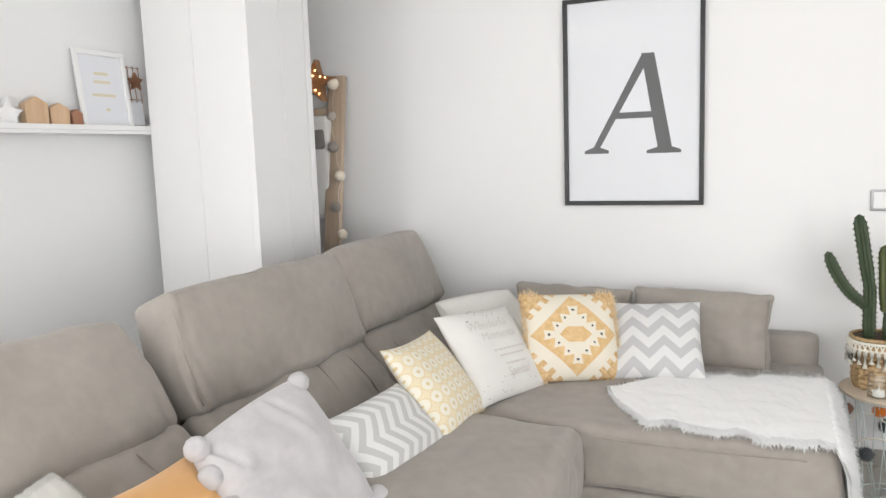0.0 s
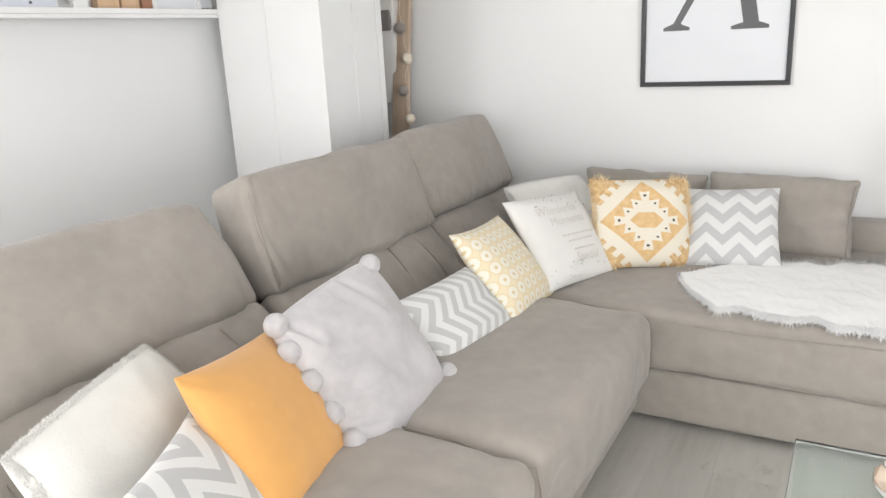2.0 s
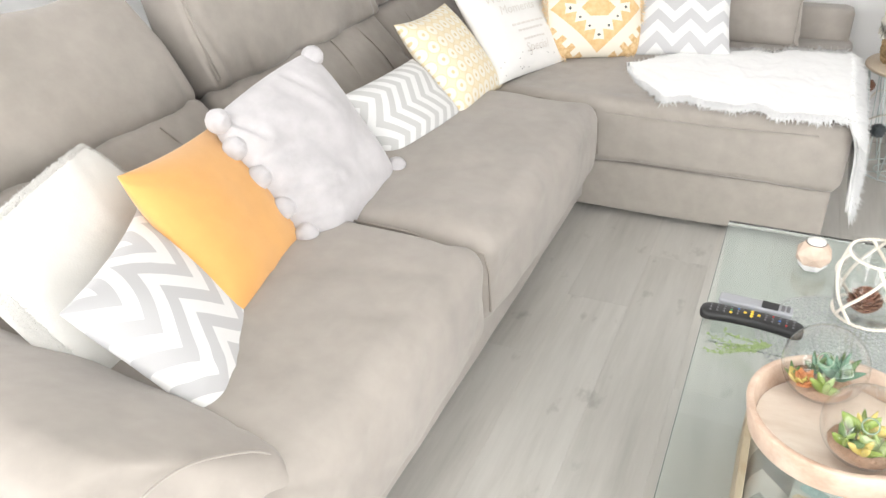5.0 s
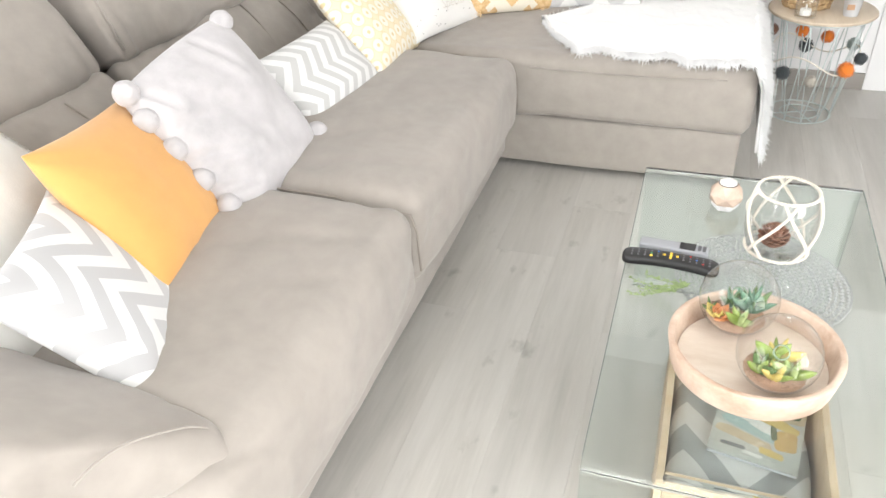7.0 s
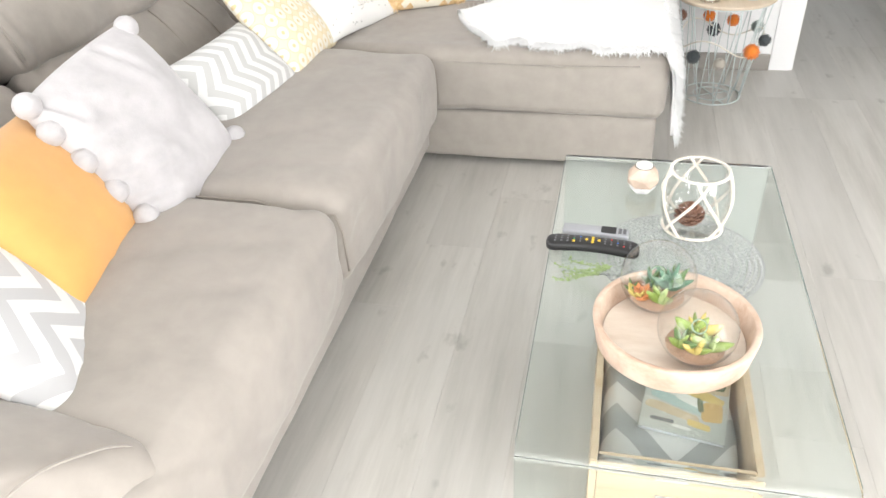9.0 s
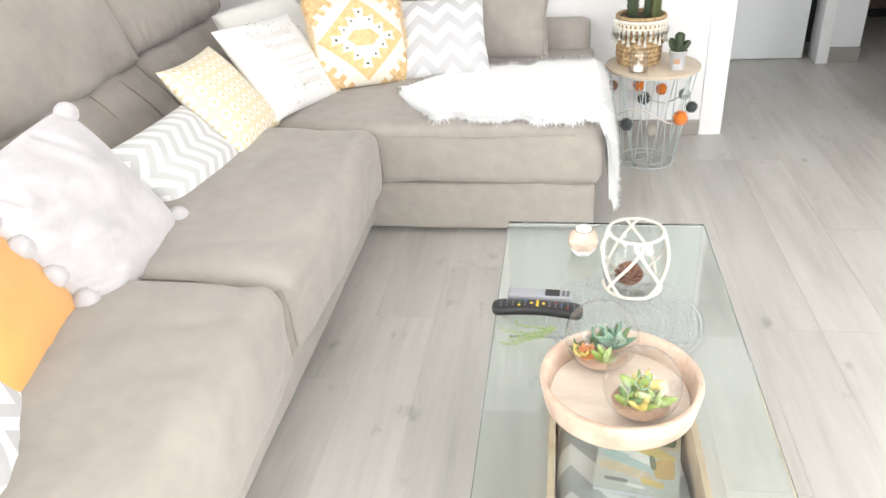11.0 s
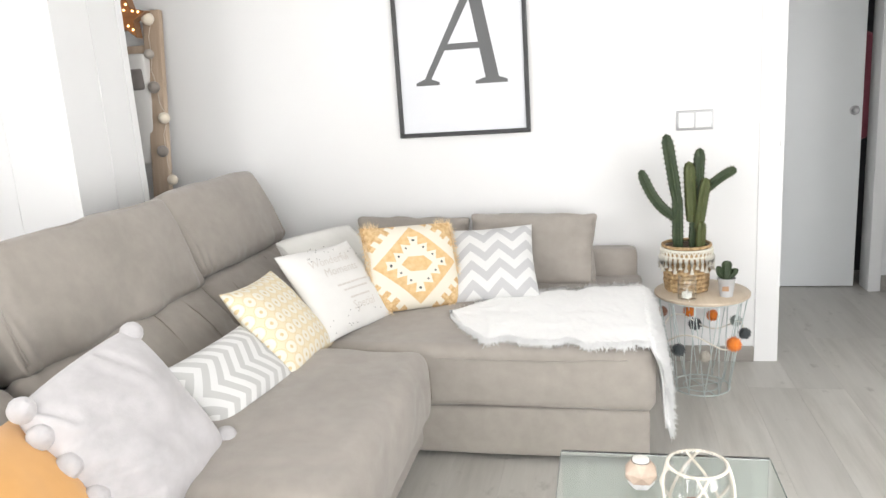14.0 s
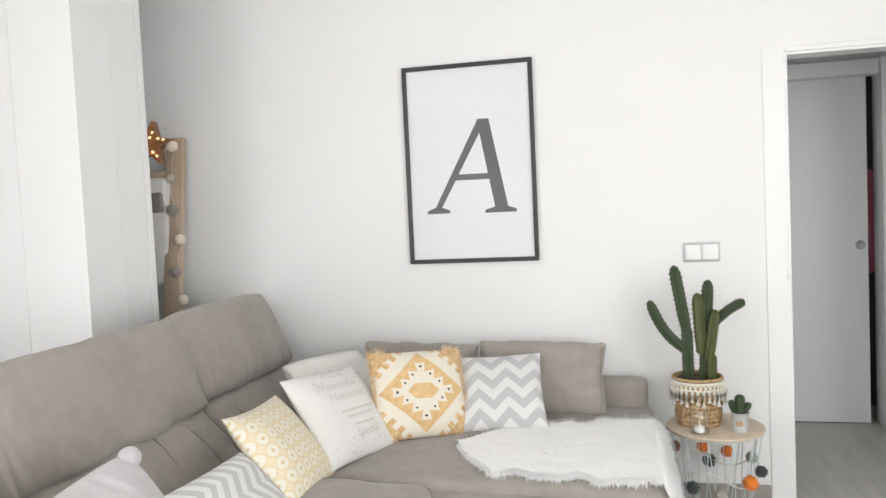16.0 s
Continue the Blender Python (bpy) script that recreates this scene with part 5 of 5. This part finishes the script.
def globe(x, y, r, label, plants, seed):
    z0 = TT + 0.006 + 0.0115
    g = thing("glass_terrarium", pose(x, y, z0), label, "terrarium", "glass terrariums")
    bm = bmesh.new()
    bmesh.ops.create_uvsphere(bm, u_segments=48, v_segments=32, radius=r)
    hole = Vector((-0.10, -0.76, 0.68)).normalized()
    o = part("globe", moved(bm, Matrix.Translation((0, 0, r))), THIN, g, "clear glass globe")
    o.visible_shadow = False
    q = hole.to_track_quat("Z", "Y").to_matrix().to_4x4()
    lip = tube(ring(r * 0.17, 0, 28), 0.0013, 6, True)
    o = part("lip", moved(lip, Matrix.Translation(hole * r * 0.985 + Vector((0, 0, r))) @ q), LIP, g, "rounded glass lip")
    o.visible_shadow = False
    o = part("loop", moved(lathe([(0.005, 0), (0.003, 0.005), (0.004, 0.010), (0.0025, 0.014), (0, 0.015)], 14), Matrix.Translation((0, 0, 2 * r - 0.001))), THIN, g, "glass hanging knob")
    o.visible_shadow = False
    part("soil", lathe([(0, 0.004)] + [((r - 0.004) * math.sin(radians(a)), r - (r - 0.004) * math.cos(radians(a))) for a in (12, 24, 36, 46, 52)] + [(0, r * 0.40)], 28), SOIL, g)
    rng = random.Random(seed)
    vs, fs = [], []
    for i in range(520):
        a, rr = rng.uniform(0, math.tau), r * 0.74 * math.sqrt(rng.random())
        c = Vector((rr * math.cos(a), rr * math.sin(a), r * 0.40))
        k = len(vs)
        s = rng.uniform(0.0014, 0.003)
        for d in ((1, 0, 0), (-0.5, 0.87, 0), (-0.5, -0.87, 0), (0, 0, 1.2)):
            vs.append(c + Vector(d) * s)
        fs += [(k, k + 1, k + 3), (k + 1, k + 2, k + 3), (k + 2, k, k + 3)]
    tagged(raw("gravel", vs, fs, plain("gravel", (0.36, 0.24, 0.17), 0.9, vary=0.5, scale=300), g), kind="stuff")
    for i, (px_, py_, pz_, pr_, cols, n, lift) in enumerate(plants):
        at, mats = (px_ * 0.9, py_ * 0.9, r * 0.42 + pz_), [GREENS[c] for c in cols]
        if lift > 1.0:
            spears(g, at, pr_, mats, n, 48, 0.17 if lift > 1.4 else 0.21, seed + i)
        else:
            rosette(g, at, pr_ * 0.92, mats, n, seed + i, lift)
    return g


G1 = globe(0.120, 1.186, 0.070, "clear glass globe terrarium with orange and green succulents", ((-0.034, -0.024, 0.004, 0.038, (3, 4, 3), 14, 0.75), (0.030, 0.016, 0.002, 0.052, (2, 2, 0), 15, 1.5), (0.006, -0.030, 0.0, 0.038, (5, 1, 5), 7, 1.2), (-0.010, 0.026, 0.0, 0.040, (0, 2), 8, 1.5), (-0.050, 0.000, 0.0, 0.030, (0,), 6, 1.5)), 3)
G2 = globe(0.184, 1.050, 0.068, "clear glass globe terrarium with lime green succulents", ((0.0, 0.020, 0.002, 0.056, (1, 4), 8, 1.2), (-0.028, -0.010, 0.0, 0.044, (1, 0), 7, 1.2), (0.026, -0.012, 0.0, 0.046, (5, 1), 7, 1.2), (0.0, -0.024, 0.0, 0.036, (4, 1), 6, 1.2)), 30)

sprig = thing("trailing_sprig", pose(0.035, 1.262, TT + 0.001), "thin green trailing plant sprig lying on the glass", "plant")
SPRIG = plain("sprig_green", (0.30, 0.40, 0.17), 0.6, vary=0.3, scale=90)
rng = random.Random(77)
for i in range(7):
    a0, ln = radians(165 + 8 * i - 24), rng.uniform(0.06, 0.13)
    pts = [(ln * f * math.cos(a0 + 0.4 * f * math.sin(i)), ln * f * math.sin(a0 + 0.4 * f * math.sin(i)), 0.002 + 0.045 * (1 - f) ** 1.5) for f in [k / 8 for k in range(9)]]
    part("stem", tube(pts, 0.0009, 5), SPRIG, sprig)
    bm = bmesh.new()
    for p in pts[1:]:
        for k in range(3):
            m = Matrix.Translation(Vector(p) + Vector((rng.uniform(-1, 1), rng.uniform(-1, 1), rng.uniform(0, 1))) * 0.005) @ pose(0, 0, 0, rng.uniform(0, 90), rng.uniform(0, 60), rng.uniform(0, 360))
            bm = join(bm, moved(ball(0.0032, 6, 4, 0.35), m @ Matrix.Diagonal((1.3, 0.6, 1, 1))))
    tagged(part("foliage", bm, SPRIG, sprig), kind="stuff")

# rope-wrapped glass lantern with a pine cone
ln_ = thing("rope_lantern", pose(0.205, 1.495, TT + 0.005), "glass hurricane vase wrapped in white rope", "vase")
LH = 0.150


def lantern_r(z):
    f = z / LH
    return 0.055 + 0.024 * math.sin(math.pi * min(1, max(0, 0.12 + 0.80 * f)))


prof = [(0, 0.0)] + [(lantern_r(LH * i / 14), LH * i / 14 + (0.0 if i else 0.0005)) for i in range(15)] + [(lantern_r(LH * i / 14) - 0.003, LH * i / 14) for i in range(14, 0, -1)] + [(0, 0.004)]
o = part("vase", moved(lathe(prof, 40), Matrix.Diagonal((0.92, 0.92, 1, 1))), THIN, ln_, "clear glass vase")
o.visible_shadow = False
ROPE = fabric("white_rope", (0.70, 0.655, 0.57), 500)


def beads(fn, n, r):
    """A twisted rope: a line of overlapping knots."""
    pts = []
    for i in range(n):
        pts.append(fn(i / (n - 1)))
    out = tube(pts, r * 0.7, 6)
    for i, p in enumerate(pts):
        out = join(out, moved(ball(r, 8, 6), Matrix.Translation(p)))
    return out


def on_vase(a, z):
    r = lantern_r(z) * 0.92 + 0.003
    return (r * math.cos(a), r * math.sin(a), z)


part("rope", beads(lambda f: on_vase(f * math.tau, LH - 0.004), 52, 0.0037), ROPE, ln_)
part("rope", beads(lambda f: on_vase(f * math.tau, 0.008), 46, 0.0036), ROPE, ln_)
for k in range(4):
    a = k * math.tau / 4 + 0.5
    part("rope", beads(lambda f, a=a: on_vase(a + 1.35 * f, 0.008 + (LH - 0.012) * f), 32, 0.0037), ROPE, ln_)
    part("rope", beads(lambda f, a=a: on_vase(a + 0.55 - 1.2 * f, 0.008 + (LH - 0.012) * f), 32, 0.0037), ROPE, ln_)
pc = thing("pine_cone", pose(0.196, 1.492, TT + 0.011) @ Matrix.Diagonal((0.82, 0.82, 0.82, 1)), "brown pine cone inside the glass vase", "pine cone")
CONE = plain("pine_cone_brown", (0.24, 0.115, 0.075), 0.75, vary=0.4, scale=120)
part("core", moved(ball(0.024, 14, 10, 1.3), Matrix.Translation((0, 0, 0.034))), CONE, pc)
for i in range(60):
    f = i / 60
    a = i * 2.399
    rr = 0.033 * math.sin(math.pi * (0.12 + 0.8 * f))
    sc_ = puff(0.009, 0.008, 0.0022, 0.002, (0, 0, 0), 0, 2)
    sc_.transform(Matrix.Translation((rr * math.cos(a), rr * math.sin(a), 0.008 + 0.056 * f)) @ pose(0, 0, 0, 0, -25 - 30 * f, math.degrees(a)) @ pose(0, 0, 0))
    part("scale", sc_, CONE, pc)

# faceted tea light holder
th = thing("tea_light_holder", pose(0.097, 1.660, TT), "faceted wooden tea light holder with white base", "candle holder")


def facet(levels, n=6):
    bm = bmesh.new()
    rows = []
    for k, (r, z) in enumerate(levels):
        rows.append([bm.verts.new((r * math.cos((i + 0.5 * (k % 2)) * math.tau / n), r * math.sin((i + 0.5 * (k % 2)) * math.tau / n), z)) for i in range(n)])
    for k, (a, b) in enumerate(zip(rows, rows[1:])):
        for i in range(n):
            j = (i + 1) % n
            if k % 2 == 0:
                bm.faces.new((a[i], a[j], b[i])), bm.faces.new((a[j], b[j], b[i]))
            else:
                bm.faces.new((a[i], a[j], b[j])), bm.faces.new((a[i], b[j], b[i]))
    bm.faces.new(rows[0][::-1]), bm.faces.new(rows[-1])
    return bm


part("base", facet([(0.026, 0.0), (0.036, 0.018)]), LACQUER, th, "white painted base", False)
part("body", facet([(0.0362, 0.0185), (0.041, 0.040), (0.025, 0.064)]), TRAY, th, "pale wood facets", False)
part("rim", lathe([(0.0202, 0.0642), (0.0215, 0.0642), (0.0215, 0.0655), (0.0202, 0.0655), (0.0202, 0.0642)], 28), BLACKWOOD, th)
part("candle", lathe([(0, 0.0645), (0.0198, 0.0645), (0.0198, 0.0685), (0.018, 0.0695), (0, 0.069)], 24), WAX, th, "white tea light")

# remote controls
rm = thing("remote_control", pose(-0.008, 1.378, TT + 0.001, 0, 0, -3), "curved black television remote control with coloured buttons", "remote control")


def remote_axis(f):
    """Sideways bow of the remote at f from -1 to 1 along it."""
    return 0.012 * (1 - f * f) - 0.006


def remote_half(f):
    """Half width: full round ends and a narrower waist."""
    end = math.sqrt(max(0.0, 1 - max(0.0, (abs(f) - 0.76) / 0.24) ** 2))
    return (0.0205 + 0.0055 * f * f) * end


ROWS = 40
bm = bmesh.new()
rows = []
for i in range(ROWS + 1):
    f = -0.998 * math.cos(math.pi * i / ROWS)
    row = []
    for j in range(16):
        a = j * math.tau / 16
        cy = math.copysign(abs(math.cos(a)) ** 0.55, math.cos(a))
        cz = math.copysign(abs(math.sin(a)) ** 0.6, math.sin(a))
        h = remote_half(f)
        row.append(bm.verts.new((0.100 * f, h * cy + remote_axis(f), 0.0125 + 0.0115 * cz * min(1.0, 0.3 + h / 0.02) + 0.002 * f * f)))
    rows.append(row)
for p, q in zip(rows, rows[1:]):
    for j in range(16):
        bm.faces.new((p[j], p[(j + 1) % 16], q[(j + 1) % 16], q[j]))
bm.faces.new(rows[0][::-1]), bm.faces.new(rows[-1])
bmesh.ops.recalc_face_normals(bm, faces=bm.faces[:])
part("body", bm, BLACK, rm)
KEYMATS = {"g": plain("grey_key", (0.13, 0.13, 0.14), 0.5), "y": plain("yellow_key", (0.75, 0.50, 0.05), 0.5), "r": plain("red_key", (0.5, 0.03, 0.03), 0.5), "b": plain("blue_key", (0.05, 0.16, 0.5), 0.5), "n": plain("green_key", (0.04, 0.3, 0.1), 0.5)}
KEY_COLOURS = {(3, 1): "n", (4, 2): "b", (9, 2): "r", (10, 1): "b", (11, 0): "r", (3, 0): "y"}
for i in range(13):
    for j in range(3):
        x = -0.080 + i * 0.0133
        if 5 <= i <= 7 and not (i in (5, 7) and j == 1 or i == 6):
            continue
        f = x / 0.100
        c = "y" if 5 <= i <= 7 else KEY_COLOURS.get((i, j), "g")
        o = part("button", ball(0.0036 if c == "y" else 0.0024, 8, 6, 0.6), KEYMATS[c], rm, "" if c == "g" else "coloured button")
        o.location = (x, (j - 1) * (0.0085 + 0.002 * f * f) + remote_axis(f), 0.0242 + 0.002 * f * f)
rm2 = thing("slim_remote_control", pose(-0.004, 1.440, TT + 0.001, 0, 0, -4), "slim silver and black remote control", "remote control")
part("body", puff(0.073, 0.017, 0.008, 0.005, (0, 0, 0.001), 0, 8), plain("silver_grey_plastic", (0.33, 0.34, 0.36), 0.4), rm2, "silver grey casing").location = (0, 0, 0.0085)
part("display", box(0.012, 0.045, -0.013, 0.013, 0.0172, 0.0184, 0.0005), BLACK, rm2, "black button panel", False)
for i in range(2):
    part("button", box(0.050 + i * 0.010, 0.057 + i * 0.010, -0.010, 0.010, 0.0172, 0.0186, 0.0005), KEYMATS["g"], rm2, "", False)

# ---- windows behind the camera, the east one added for fill ----
for nm, m, w, h in (("window_1", pose(X0 - TH / 2, -1.05, 0.15, 0, 0, 90), 2.5, 2.1), ("window_2", pose(0.92, Y0 - TH / 2, 0.3), 3.3, 2.0), ("window_3", pose(X1 + TH / 2, -0.8, 0.3, 0, 0, 90), 2.2, 2.0)):
    wn = tagged(thing(nm, m, "white framed window assumed behind the viewer", "window"), kind="structure")
    for x0, x1, z0, z1 in ((-w / 2, -w / 2 + 0.06, 0, h), (w / 2 - 0.06, w / 2, 0, h), (-w / 2 + 0.061, w / 2 - 0.061, 0, 0.06), (-w / 2 + 0.061, w / 2 - 0.061, h - 0.06, h), (-0.04, 0.04, 0.061, h - 0.061)):
        part("window_frame", box(x0, x1, -0.03, 0.03, z0, z1, 0.003), LACQUER, wn, "", False)

# ---- floor ----
fl = structure("floor", box(X0 - TH, 3.6, Y0 - TH, 7.0, -0.1, -0.0085), JOINT, "grey oak laminate floor")
FLOORM = Nodes("grey_oak_laminate")
k = FLOORM
rnd = k.n("ObjectInfo").outputs["Random"]
off = k.n("CombineXYZ")
for i in range(3):
    k.link(k.math("MULTIPLY", rnd, 17.0 + 9 * i), off.inputs[i])
add = k.n("VectorMath")
k.link(k.coord(), add.inputs[0])
k.link(off.outputs[0], add.inputs[1])
mp = k.n("Mapping")
mp.inputs["Scale"].default_value = (20, 1.5, 1)
k.link(add.outputs[0], mp.inputs[0])
mq = k.n("Mapping")
mq.inputs["Scale"].default_value = (7, 1.5, 1)
k.link(add.outputs[0], mq.inputs[0])
mk = k.n("Mapping")
mk.inputs["Scale"].default_value = (15, 8, 1)
k.link(add.outputs[0], mk.inputs[0])
grain, cloud = k.noise(1.0, 7, mp.outputs[0], 0.68), k.noise(1.0, 3, mq.outputs[0])
knot = k.ramp(k.noise(1.0, 5, mk.outputs[0], 0.5), 0.645, 0.75)
col = k.mix(k.ramp(grain, 0.28, 0.72), (0.385, 0.37, 0.34), (0.575, 0.555, 0.515))
col = k.mix(k.math("MULTIPLY", k.ramp(cloud, 0.42, 0.64), 0.5), col, (0.575, 0.56, 0.53))
col = k.mix(k.math("MULTIPLY", rnd, 0.3), col, (0.36, 0.346, 0.325))
col = k.mix(k.math("MULTIPLY", knot, 0.5), col, (0.22, 0.205, 0.185))
k.bump(grain, 0.12, 0.0008)
FLOORM = k.done(col, k.math("MULTIPLY_ADD", grain, 0.18, 0.30))


def plank(w, l, t=0.008):
    bm = box(-w / 2, w / 2, -l / 2, l / 2, -t, 0)
    top = [e for e in bm.edges if all(v.co.z > -t / 2 for v in e.verts)]
    bmesh.ops.bevel(bm, geom=top, offset=0.0003, segments=1, affect="EDGES")
    return bm


PWD, PLN = 0.192, 1.285
FULL = part("plank", plank(PWD - 0.0003, PLN - 0.0003), FLOORM, fl, "", False)
SHORT = [FULL.data]
for n in range(1, 4):
    o = part("plank", plank(PWD - 0.0003, PLN * n / 4 - 0.0003), FLOORM, fl, "", False)
    o.location = (X0 + (n + 0.5) * PWD, Y0 + PLN * n / 8, 0)
    SHORT.append(o.data)
FULL.location = (X0 + 0.5 * PWD, Y0 + PLN / 2, 0)
rng = random.Random(9)
for i in range(int((3.5 - X0) / PWD)):
    n = i if i < 4 else rng.choice((0, 1, 2, 3))
    y = Y0
    while y < 6.99:
        ln = PLN * (n / 4 if n else 1)
        if i >= 4 or y > Y0:
            o = new("plank", SHORT[n])
            o.parent = fl
            o.location = (X0 + (i + 0.5) * PWD, y + ln / 2, 0)
        y += ln
        n = 0
        if y + PLN > 7.05:
            break
